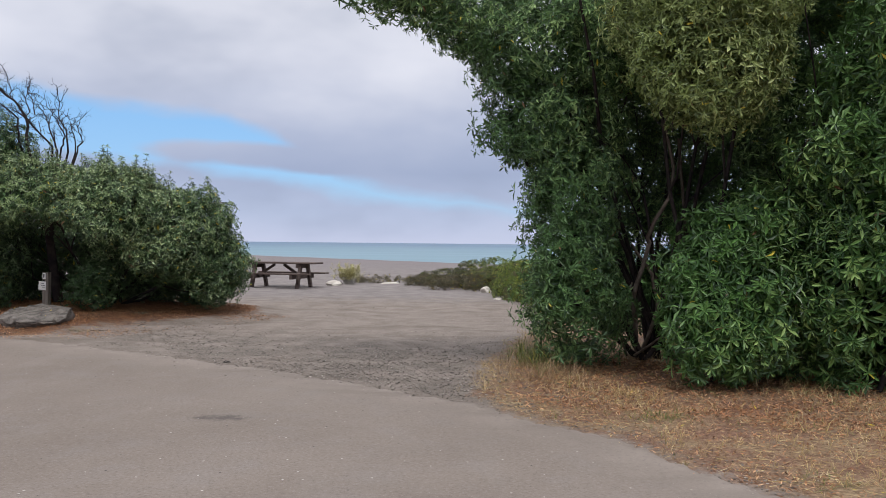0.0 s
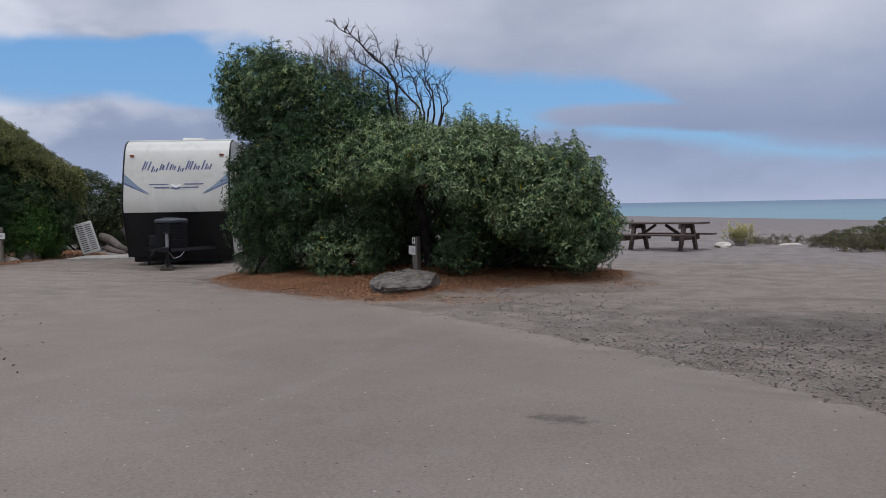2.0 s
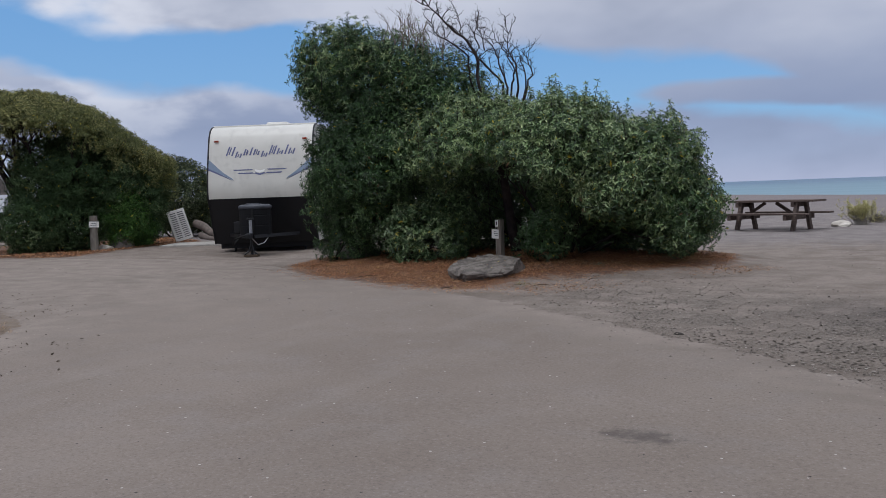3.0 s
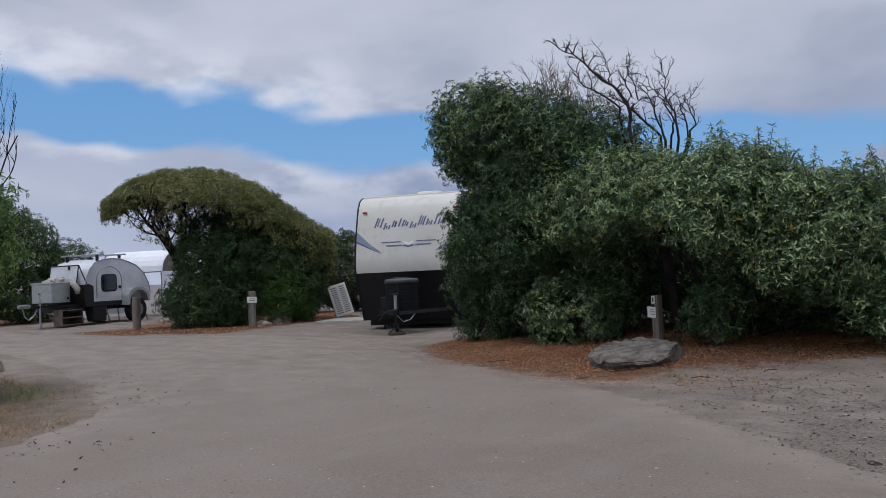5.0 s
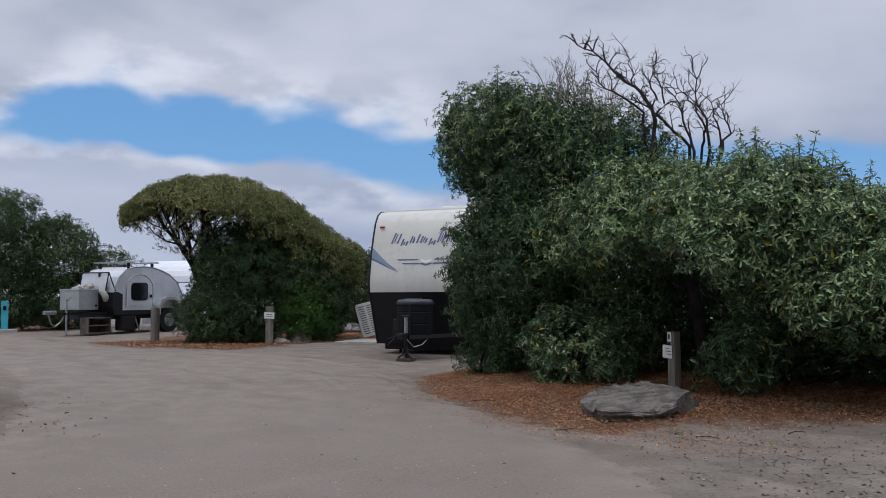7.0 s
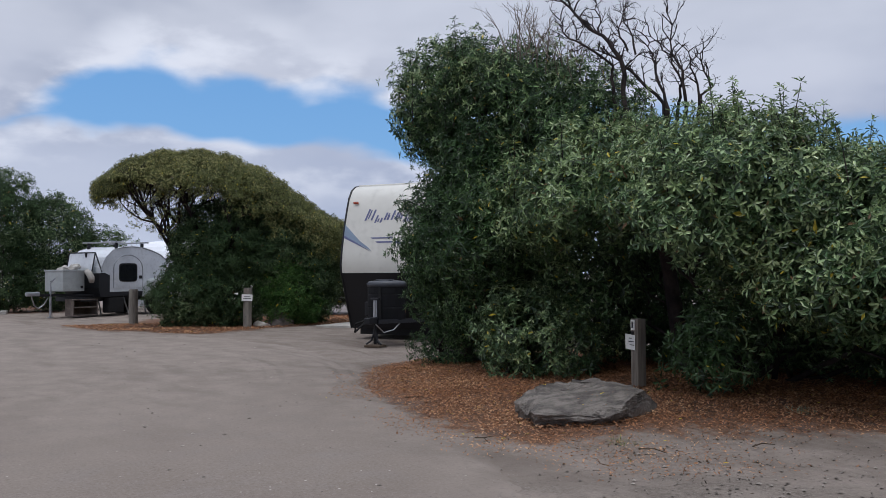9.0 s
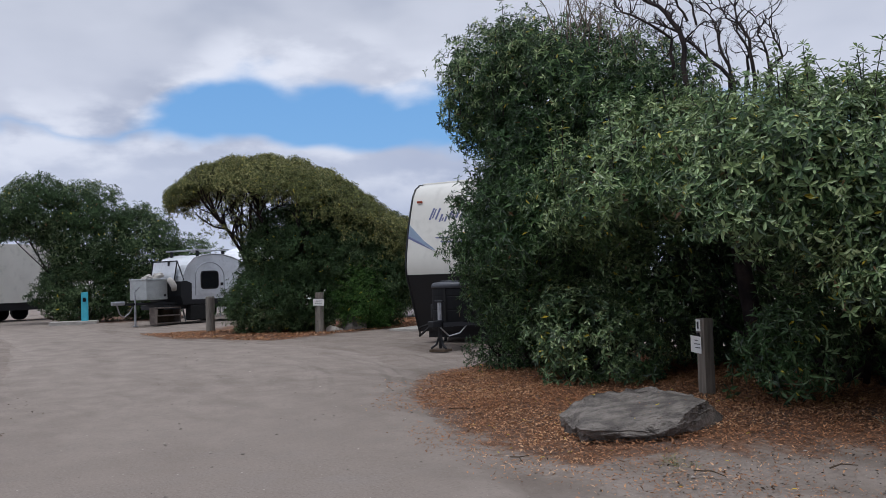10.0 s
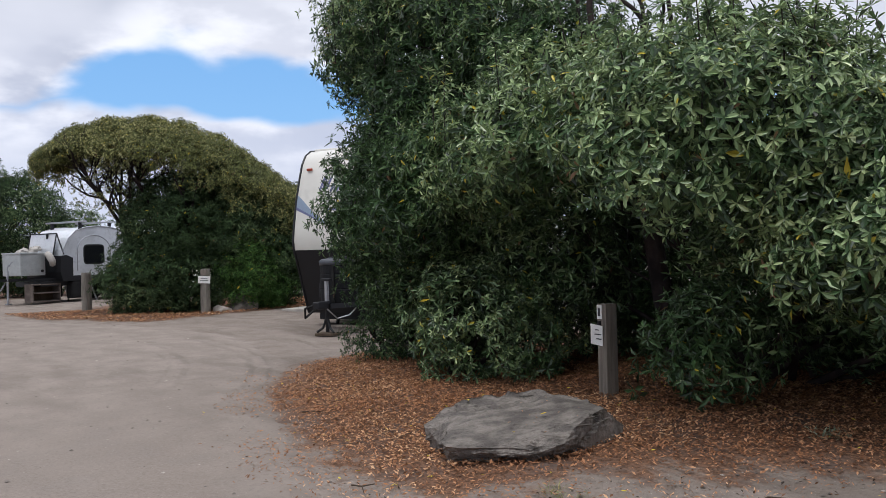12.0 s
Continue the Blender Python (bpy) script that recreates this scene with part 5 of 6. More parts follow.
    part("hose", tube([(0.1, 1.12, 0.5), (0.36, 1.1, 0.42), (0.46, 0.95, 0.26), (0.38, 0.7, 0.42)], 0.02, 6), RUBBER, root)
    part("chain", tube([(-0.05, 1.1, 0.42), (-0.14, 0.95, 0.26), (-0.24, 0.75, 0.3), (-0.32, 0.6, 0.44)], 0.012, 5), METAL, root)
    part("step", box(0.5, 0.3, 0.05, (-1.3, -1.3, 0.35), bevel=0.01), METAL, root, "folding metal step")
    for sx in (-1, 1):
        part("frame_rail", box(0.08, 7.0, 0.2, (sx * 0.8, -4.0, 0.36)), BLACK, root)
        for yy in (-4.4, -5.3):
            wheel = part("wheel", cylinder(0.34, 0.22, (sx * 1.05, yy, 0.34), "x", 28), RUBBER, root)
            part("rim", cylinder(0.2, 0.03, (sx * 1.165, yy, 0.34), "x", 20), METAL, wheel)
        part("stabiliser", tube([(sx * 0.9, -0.9, 0.42), (sx * 0.9, -0.75, 0.02)], 0.03, 6), BLACK, root)


travel_trailer()


def slatted_board():
    x, y = -21.64, 21.97
    root = thing("slatted_board", "white plastic board with rows of dark slots leaning at a slant", "board", (x, y, gz(x, y)), 67)
    lean = pose(0, 0, 0.07, -8, -14, 0)
    panel = part("panel", box(0.57, 0.05, 0.98, (0, 0, 0.49), bevel=0.02), PAPER, root)
    panel.matrix_basis = lean
    for k in range(13):
        for dx in (-0.125, 0.125):
            part("slot", box(0.18, 0.012, 0.024, (dx, -0.024, 0.1 + 0.065 * k), bevel=0.003), INK, panel)
    part("prop", tube([(-0.2, 0.1, 0.7), (-0.1, 0.42, 0.0)], 0.02, 6), METAL, root)


slatted_board()


def concrete_pad():
    x, y = -19.2, 21.2
    pad = part("concrete_pad", box(3.2, 1.6, 0.10, bevel=0.015), CONCRETE, None, "pale worn concrete pad level with the sand")
    pad.matrix_basis = pose(x, y, gz(x, y) + 0.0, 0, 0, 29)
    tagged(pad, category="pad", kind="structure")


concrete_pad()


def driftwood_pile():
    root = thing("driftwood_pile", "grey driftwood logs heaped behind the board", "driftwood", (-0.75, -0.6, 0))
    rr = random.Random(4)
    for a, b, r in (((-22.6, 24.6, 0.6), (-20.6, 23.8, 0.15), 0.14), ((-22.2, 24.3, 0.25), (-20.3, 23.4, 0.1), 0.11), ((-21.9, 24.9, 0.75), (-20.5, 24.4, 0.2), 0.09), ((-21.4, 23.9, 0.12), (-20.0, 23.7, 0.1), 0.08)):
        a, b = Vector(a), Vector(b)
        pts = [a.lerp(b, k / 4) + Vector((rr.gauss(0, 0.05), rr.gauss(0, 0.05), rr.gauss(0, 0.03))) for k in range(5)]
        part("log", tube(pts, [r, r * 1.05, r * 0.9, r * 0.85, r * 0.6], 9), WOOD_STEP if r > 0.1 else BARK_DEAD, root, smooth=True)


driftwood_pile()


def stump():
    x, y = -14.6, 9.5
    root = thing("driftwood_stump", "pale weathered driftwood stump with dark broken roots", "driftwood", (x, y, gz(x, y)), 25)
    rr = random.Random(8)
    for k, (a, c, r) in enumerate((((-0.25, 0.05, 0.02), (0.16, 0.0, 0.26), 0.13), ((0.1, -0.05, 0.03), (0.2, 0.05, 0.33), 0.09), ((-0.05, -0.1, 0.0), (0.05, -0.15, 0.2), 0.10))):
        a, c = Vector(a), Vector(c)
        pts = [a.lerp(c, q / 4) + Vector((rr.gauss(0, 0.03), rr.gauss(0, 0.03), rr.gauss(0, 0.02))) for q in range(5)]
        part("root", tube(pts, [r * v for v in (0.8, 1.15, 0.85, 1.0, 0.35)], 7), DRIFT, root)
    for k in range(7):
        a = Vector((rr.uniform(-0.7, 0.0), rr.uniform(-0.25, 0.2), 0.05))
        c = a + Vector((rr.gauss(0, 0.22), rr.gauss(0, 0.15), rr.uniform(0.35, 0.75)))
        pts = [a.lerp(c, q / 3) + Vector((rr.gauss(0, 0.04), rr.gauss(0, 0.04), 0)) for q in range(4)]
        part("broken_root", tube(pts, [0.07, 0.06, 0.05, 0.022], 6), BARK, root, "dark broken root")


stump()


# ---- teardrop trailer ----
def teardrop_trailer():
    f = Vector((0.38, -0.925))
    rz = math.degrees(math.atan2(f.y, f.x)) - 90
    cx, cy = -30.82, 18.29
    root = thing("teardrop_trailer", "silver teardrop camping trailer with a front rack and tool box", "trailer", (cx, cy, gz(cx, cy)), rz)
    W = 0.8
    prof = [(1.08, 0.76), (1.22, 1.0), (1.31, 1.3), (1.29, 1.55), (1.12, 1.88), (0.86, 2.1), (0.5, 2.2), (0.1, 2.23), (-0.3, 2.21), (-0.7, 2.12), (-1.1, 1.98), (-1.45, 1.73), (-1.7, 1.35), (-1.78, 0.98), (-1.7, 0.76)]

    def rounded(y0, y1, z0, z1, py, pz, k=28):
        cy_, cz_ = (y0 + y1) / 2, (z0 + z1) / 2
        out = []
        for i in range(k):
            a = 2 * math.pi * i / k
            out.append((cy_ + (y1 - y0) / 2 * math.copysign(abs(math.cos(a)) ** py, math.cos(a)), cz_ + (z1 - z0) / 2 * math.copysign(abs(math.sin(a)) ** pz, math.sin(a))))
        return out
    part("shell", extrude_profile(prof, -W, W), SILVER, root, "silver rounded shell")
    for sx in (-1, 1):
        part("side_trim", tube([(sx * W, y, z) for y, z in prof], 0.022, 6), METAL, root)
        arch = [(0.84, 0.9), (0.84, 1.55)] + [(0.26 + 0.58 * math.cos(a), 1.5 + 0.46 * math.sin(a)) for a in np.linspace(0.1, math.pi - 0.1, 11)] + [(-0.32, 1.5), (-0.32, 0.9)]
        door = part("door", extrude_profile(arch, sx * (W + 0.002), sx * (W + 0.018)), SILVER, root, "pale arched side door")
        part("door_trim", tube([(sx * (W + 0.02), y, z) for y, z in arch], 0.014, 6), METAL, door)
        part("window_frame", extrude_profile(rounded(-0.09, 0.64, 1.09, 1.69, 0.35, 0.35), sx * (W + 0.019), sx * (W + 0.03)), RUBBER, door, "black window frame")
        part("window", extrude_profile(rounded(-0.05, 0.60, 1.13, 1.65, 0.35, 0.35), sx * (W + 0.031), sx * (W + 0.04)), GLASS, door, "dark window pane")
        part("handle", box(0.03, 0.10, 0.10, (sx * (W + 0.03), -0.22, 1.24), bevel=0.01), BLACK, door)
        part("porch_lamp", box(0.03, 0.09, 0.06, (sx * (W + 0.01), 1.12, 0.98), bevel=0.01), BLACK, root)
        guard = [(-0.3, 0.6), (-0.36, 0.92), (-0.5, 1.12), (-0.72, 1.2), (-1.1, 1.2), (-1.35, 1.05), (-1.45, 0.7), (-1.36, 0.7), (-1.26, 0.98), (-1.06, 1.1), (-0.76, 1.1), (-0.58, 1.02), (-0.46, 0.86), (-0.42, 0.6)]
        part("fender", extrude_profile(guard, sx * W, sx * (W + 0.28)), ALUMINIUM, root, "grey angled wheel arch")
        wheel = part("wheel", cylinder(0.42, 0.25, (sx * (W + 0.1), -0.88, 0.42), "x", 28), RUBBER, root)
        part("rim", cylinder(0.23, 0.03, (sx * (W + 0.23), -0.88, 0.42), "x", 20), METAL, wheel)
        part("stabiliser", tube([(sx * 0.6, -1.6, 0.62), (sx * 0.66, -1.75, 0.0)], 0.025, 6), METAL, root)
        part("stabiliser", tube([(sx * 0.62, 0.3, 0.6), (sx * 0.68, 0.1, 0.0)], 0.025, 6), METAL, root)
    for yy in (0.62, -0.42):
        bar = part("roof_bar", box(1.86, 0.09, 0.05, (0, yy, 2.37), bevel=0.012), METAL, root, "silver roof rack bar")
        for sx in (-1, 1):
            part("bar_foot", box(0.07, 0.09, 0.22, (sx * 0.66, yy, 2.25), bevel=0.015), BLACK, bar)
    part("lower_body", box(1.62, 2.5, 0.16, (0, -0.2, 0.70), bevel=0.02), BLACK, root)
    part("underframe", box(1.2, 3.6, 0.14, (0, 0.1, 0.56)), BLACK, root)
    part("front_shield", extrude_profile([(1.0, 0.62), (1.34, 0.62), (1.42, 0.9), (1.4, 1.36), (1.2, 1.38), (1.0, 1.3)], -0.83, 0.83), BLACK, root, "black front storage")
    # the stone guard: a pale sheet in a thin black frame before the nose
    part("guard_sheet", extrude_profile([(1.28, 2.0), (1.40, 1.4), (1.41, 1.4), (1.29, 2.0)], -0.5, 0.72), SILVER, root, "pale reflective guard sheet")
    for a, b in (((-0.5, 1.29, 2.02), (0.74, 1.29, 2.02)), ((-0.5, 1.42, 1.4), (0.74, 1.42, 1.4)), ((-0.5, 1.29, 2.02), (-0.5, 1.42, 1.4)), ((0.74, 1.29, 2.02), (0.74, 1.42, 1.4)), ((-0.5, 1.29, 2.02), (-0.83, 1.30, 1.4))):
        part("guard_bar", tube([a, b], 0.02, 6), BLACK, root)
    part("guard_latch", box(0.07, 0.04, 0.14, (-0.1, 1.32, 1.94), bevel=0.01), BLACK, root)
    tool = part("tool_box", box(0.86, 0.78, 0.62, (0.02, 2.0, 1.12), bevel=0.02), ALUMINIUM, root, "grey metal tool box")
    part("lid", box(0.90, 0.82, 0.05, (0.02, 2.0, 1.45), bevel=0.012), ALUMINIUM, tool)
    part("latch", cylinder(0.04, 0.03, (-0.42, 1.72, 0.94), "x", 12), BLACK, tool)
    part("latch", cylinder(0.025, 0.03, (0.12, 2.4, 1.12), "y", 12), BLACK, tool)
    for k, (x, y, z, a) in enumerate(((-0.05, 2.1, 1.55, 0.14), (0.2, 1.9, 1.56, 0.16), (-0.1, 1.75, 1.58, 0.17), (0.1, 1.55, 1.62, 0.15))):
        lumpy = rock_mesh(a * 1.3, a, a, 70 + k, 0.35, 0.5)
        bmesh.ops.translate(lumpy, vec=(x, y, z - 0.1), verts=lumpy.verts[:])
        part("bundle", lumpy, CONCRETE, root, "crumpled grey bundle", smooth=True)
    part("vent_hose", tube([(-0.5, 1.6, 1.42), (-0.62, 1.62, 1.36), (-0.72, 1.6, 1.22), (-0.66, 1.55, 1.1)], [0.09, 0.10, 0.10, 0.08], 12), CONCRETE, root, "grey flexible hose", smooth=True)
    cab = thing("step_box", "grey weathered wooden step box with open shelves", "step box", (0, 0, 0))
    cab.matrix_basis = root.matrix_basis @ pose(-0.42, 1.72, 0.02) @ Matrix.Diagonal((0.9, 0.9, 0.8, 1))
    for z in (0.06, 0.36, 0.66):
        part("shelf", box(0.42, 1.0, 0.045, (0, 0, z), bevel=0.006), WOOD_STEP, cab)
    for y in (-0.48, 0.48):
        part("side_panel", box(0.42, 0.045, 0.64, (0, y, 0.35), bevel=0.006), WOOD_STEP, cab)
    part("back_panel", box(0.03, 0.94, 0.6, (0.18, 0, 0.35)), BARK, cab)
    for sx in (-1, 1):
        part("storage_bin", box(0.3, 0.62, 0.5, (sx * 0.66, 0.72, 0.36), bevel=0.05), RUBBER, root, "black storage bin")
    for sx in (-1, 1):
        part("tongue_rail", tube([(sx * 0.6, 1.1, 0.68), (0, 2.95, 0.70)], 0.05, 4), BLACK, root)
    part("coupler", box(0.14, 0.42, 0.12, (0, 3.12, 0.74), bevel=0.03), METAL, root)
    part("jack_leg", cylinder(0.032, 0.95, (-0.12, 2.6, 0.48), sides=12), METAL, root)
    part("jack_crank", tube([(-0.12, 2.6, 0.95), (-0.12, 2.6, 1.08), (-0.2, 2.5, 1.22)], 0.018, 6), METAL, root)
    part("jack_foot", cylinder(0.09, 0.03, (-0.12, 2.6, 0.02), sides=14), METAL, root)
    part("chain", tube([(0.1, 3.1, 0.7), (0.12, 2.98, 0.4), (0.1, 2.85, 0.3), (0.05, 2.7, 0.42), (0.0, 2.6, 0.62)], 0.02, 6), METAL, root)


teardrop_trailer()


def canopy():
    x, y = -33.6, 21.6
    root = thing("arched_canopy", "white arched canopy on thin poles behind the teardrop trailer", "canopy", (x, y, gz(x, y)), 30)
    arc = [(1.2 * math.cos(a), 1.75 + 0.85 * math.sin(a)) for a in np.linspace(0.0, math.pi, 13)]
    inner = [(0.97 * p, 1.75 + (q - 1.75) * 0.96) for p, q in arc]
    bm = extrude_profile([(p, q) for p, q in arc] + inner[::-1], -1.3, 1.4)
    part("roof_sheet", bm, CANVAS, root, "white arched canvas roof")
    for sx in (-1.2, 1.3):
        part("gable", extrude_profile([(0.96 * p, 1.75 + (q - 1.75) * 0.95) for p, q in arc], sx, sx + 0.01), ROCK, root, "grey mesh gable")
        part("end_wall", box(0.01, 2.2, 1.6, (sx, 0, 0.95)), CANVAS, root, "pale end wall")
    for px in (-1.25, 1.35):
        for py in (-1.17, 1.17):
            part("pole", cylinder(0.025, 1.75, (px, py, 0.875), sides=8), METAL, root)


canopy()


def parked_car():
    x, y = -30.6, 22.6
    root = thing("parked_car", "pale car with dark windows parked behind the tree", "car", (x, y, gz(x, y)), 68)
    low = [(2.1, 0.35), (2.15, 0.75), (1.3, 0.98), (-2.0, 1.02), (-2.15, 0.6), (-2.1, 0.35)]
    part("body", extrude_profile([(p, q) for p, q in low], -0.88, 0.88), WHITE, root)
    top = [(1.2, 0.98), (0.55, 1.55), (-1.5, 1.6), (-2.0, 1.02)]
    part("cabin", extrude_profile(top, -0.76, 0.76), GLASS, root, "dark glazed cabin")
    part("roof", box(1.5, 2.1, 0.06, (0, -0.5, 1.61), bevel=0.02), WHITE, root)
    for sx in (-1, 1):
        for yy in (1.35, -1.35):
            wheel = part("wheel", cylinder(0.33, 0.22, (sx * 0.8, yy, 0.33), "x", 22), RUBBER, root)
            part("rim", cylinder(0.2, 0.03, (sx * 0.915, yy, 0.33), "x", 16), METAL, wheel)


parked_car()


def far_trailer():
    x, y = -40.6, 12.6
    root = thing("cream_trailer", "cream travel trailer with dark swoosh stripes behind the hedge", "trailer", (x, y, gz(x, y)), -160)
    prof = [(1.6, 0.75), (1.75, 1.1), (1.65, 2.6), (1.35, 3.0), (1.0, 3.05), (-4.5, 3.05), (-4.6, 0.75)]
    part("shell", extrude_profile(prof, -1.2, 1.2), WHITE, root, "cream rounded shell")
    part("skirt", extrude_profile([(1.55, 0.45), (1.6, 0.76), (-4.6, 0.76), (-4.6, 0.45)], -1.15, 1.15), BLACK, root, "dark lower skirt")
    part("roof_vent", box(0.7, 0.9, 0.22, (0.3, 0.4, 3.15), bevel=0.06), COVER, root, "grey roof vent cover")
    for k, (z, b) in enumerate(((2.45, 0.25), (1.6, -0.2), (1.4, 0.2))):
        pts = [(1.21, 1.4 - 0.25 * j, z + b * (j / 6) ** 2) for j in range(7)]
        part("stripe", tube(pts, [0.01, 0.03, 0.04, 0.045, 0.04, 0.03, 0.01], 6), DECAL_BLUE, root)
    for yy in (-1.0, -1.8):
        wheel = part("wheel", cylinder(0.34, 0.2, (1.05, yy, 0.34), "x", 20), RUBBER, root)
        part("rim", cylinder(0.2, 0.03, (1.16, yy, 0.34), "x", 16), METAL, wheel)
    part("jack_leg", cylinder(0.04, 0.8, (0, 2.2, 0.4), sides=10), METAL, root)
    part("tongue", box(0.5, 1.2, 0.12, (0, 2.0, 0.6)), BLACK, root)


far_trailer()


def hookup_post():
    x, y = -33.9, 15.0
    root = thing("hookup_post", "teal service post on a concrete slab", "service post", (x, y, gz(x, y)), 75)
    part("slab", box(1.5, 0.9, 0.14, (-0.2, 0, 0.05), bevel=0.01), CONCRETE, root)
    part("post", box(0.22, 0.18, 1.0, (0.15, 0, 0.6), bevel=0.015), TEAL, root)
    part("outlet", box(0.1, 0.04, 0.14, (0.15, -0.1, 0.85), bevel=0.01), COVER, root)


hookup_post()


# ---- beach corner ----
def picnic_table():
    x, y = -5.03, 26.9
    root = thing("picnic_table", "weathered brown wooden picnic table with fixed benches on sand", "picnic table", (x, y, gz(x, y)), -15)
    for k in range(4):
        part("tabletop_plank", box(2.3, 0.185, 0.05, (0.14, -0.29 + 0.193 * k, 0.75), bevel=0.006), WOOD_TABLE, root)
    for s in (-1, 1):
        for k in range(2):
            part("bench_plank", box(2.3, 0.14, 0.045, (0.14, s * (0.62 + 0.15 * k), 0.43), bevel=0.006), WOOD_TABLE, root)
    for ex in (-0.75, 0.75):
        part("top_beam", box(0.09, 0.74, 0.12, (ex, 0, 0.66), bevel=0.006), WOOD_TABLE, root)
        part("seat_beam", box(0.09, 1.62, 0.13, (ex, 0, 0.34), bevel=0.006), WOOD_TABLE, root)
        for s in (-1, 1):
            part("leg", box(0.09, 0.12, 0.86, (ex + 0.07, s * 0.38, 0.345), (s * 20, 0, 0), bevel=0.006), WOOD_TABLE, root)
        part("brace", tube([(ex * 0.95, 0, 0.34), (ex * 0.2, 0, 0.70)], 0.05, 4), WOOD_TABLE, root)


picnic_table()


def iceplant():
    rng = np.random.default_rng(41)
    root = thing("iceplant_mound", "sprawling green iceplant mound with dry brown runners over sand", "ground cover", (0, 0, 0))
    ells = [(1.5, 28.0, 0.25, 1.4, 1.5, 0.74), (2.6, 26.6, 0.25, 1.7, 2.2, 0.72), (2.9, 24.0, 0.3, 1.5, 2.0, 0.72), (3.0, 21.6, 0.25, 1.3, 1.8, 0.62), (2.2, 22.8, 0.15, 0.8, 1.0, 0.45), (0.4, 29.5, 0.15, 1.3, 1.3, 0.42), (3.9, 28.6, 0.2, 2.4, 2.2, 0.8), (6.2, 25.0, 0.2, 2.4, 3.0, 0.8), (3.5, 19.8, 0.05, 1.4, 1.4, 0.5)]
    P, A = blob_points(ells, 8200, 7, rng, (0.05, 0.13), lambda c: c[:, 2] > -0.02, up=0.1)
    P, A = clear_of_ground(P, A, 0.0)
    # the mat of old stems under the leaves
    for e in ells:
        bm = rock_mesh(e[3] * 0.93, e[4] * 0.93, (e[2] + e[5]) * 0.92 - gz(e[0], e[1]), int(e[1] * 10), 0.12, 0.1)
        mat = part("stem_mat", bm, THATCH, root, "matted dark green-brown stems", smooth=True)
        mat.matrix_basis = pose(e[0], e[1], gz(e[0], e[1]) - 0.03)
    grey = rng.uniform(0, 1, len(P)) < np.clip((1.9 - P[:, 0]) / 1.4, 0.1, 0.85)
    leaves_part("leaves", P[~grey], A[~grey], 0.065, 6, ICE, root, rng, width=0.24, open0=15, open1=75, droop=0.0, simple=True)
    leaves_part("old_leaves", P[grey], A[grey], 0.07, 6, ICE_GREY, root, rng, width=0.24, open0=15, open1=85, droop=0.0, simple=True)
    dry = [(0.5, 26.8, 0.15, 0.9, 0.7, 0.30), (1.3, 26.0, 0.15, 0.6, 0.6, 0.40), (-1.2, 30.3, 0.05, 1.6, 0.5, 0.18), (-2.4, 30.6, 0.05, 1.0, 0.5, 0.18), (-0.2, 28.6, 0.1, 0.9, 0.7, 0.30)]
    P, A = blob_points(dry, 600, 7, rng, (0.1, 0.22), lambda c: c[:, 2] > 0.0)
    P, A = clear_of_ground(P, A, 0.0)
    tagged(leaves_part("dry_growth", P, A, 0.10, 6, ICE_DRY, root, rng, width=0.2, open0=20, open1=100), "dry grey-brown runners")


iceplant()


def flower_bush():
    rng = np.random.default_rng(43)
    root = thing("flowering_bush", "wispy pale-yellow flowering bush beside a rock", "bush", (0, 0, 0))
    rr = random.Random(43)
    limbs = []
    for k in range(90):
        branching(rr, (-3.15 + rr.gauss(0, 0.1), 29.0 + rr.gauss(0, 0.1), 0.05), (rr.gauss(0, 0.6), rr.gauss(0, 0.5), 0.8), rr.uniform(0.3, 0.6), 0.004, 1, 0.4, 3, 0.1, 0.3, 0.4, 4, limbs)
    limbs_part("branchwork", limbs, WOOD_POST, root)
    tips = np.array([[*p[-1]] for p, _ in limbs] + [[*p[-2]] for p, _ in limbs])
    leaves_part("flowers", tips, np.tile([0, 0, 1.0], (len(tips), 1)), 0.045, 6, FLOWER, root, rng, width=0.6)


flower_bush()


# ---- loose cover on the ground ----
def in_poly(poly, n, rng, spread=0.0):
    p = np.array(poly)
    lo, hi = p.min(0), p.max(0)
    q = rng.uniform(lo, hi, (n, 2))
    q = q[signed(q[:, 0], q[:, 1], list(poly))[0] > 0]
    return q + rng.normal(0, spread, q.shape) if spread else q


def on_ground(q, dz=0.0):
    return np.column_stack([q, ground_h(q[:, 0], q[:, 1]) + relief(q[:, 0], q[:, 1]) + dz])


def flakes(name, label, q, size, mat, rng, width=0.34, tilt=0.35, dz=0.012):
    """Fallen leaves lying about, each a small folded blade."""
    n = len(q)
    base = on_ground(q, dz) + np.column_stack([np.zeros((n, 2)), rng.uniform(0, 0.02, n)])
    a = rng.uniform(0, 6.283, n)
    d = unit(np.column_stack([np.cos(a), np.sin(a), rng.normal(0, tilt, n)]))
    w = unit(np.cross(np.tile([0, 0, 1.0], (n, 1)), d) + np.column_stack([np.zeros((n, 2)), rng.normal(0, tilt, n)]))
    up = np.cross(d, w)
    L = (rng.uniform(0.6, 1.3, n) * size)[:, None]
    W = L * width * rng.uniform(0.6, 1.2, (n, 1))
    P = np.stack([base - d * L * 0.5, base + w * W * 0.5 + up * W * 0.2, base + d * L * 0.5 + up * L * 0.06, base - w * W * 0.5 + up * W * 0.2], axis=1).reshape(-1, 3)
    return tagged(new(name, raw_mesh(name, P, np.arange(len(P)).reshape(-1, 4), mat)), label, "leaf litter", kind="stuff")


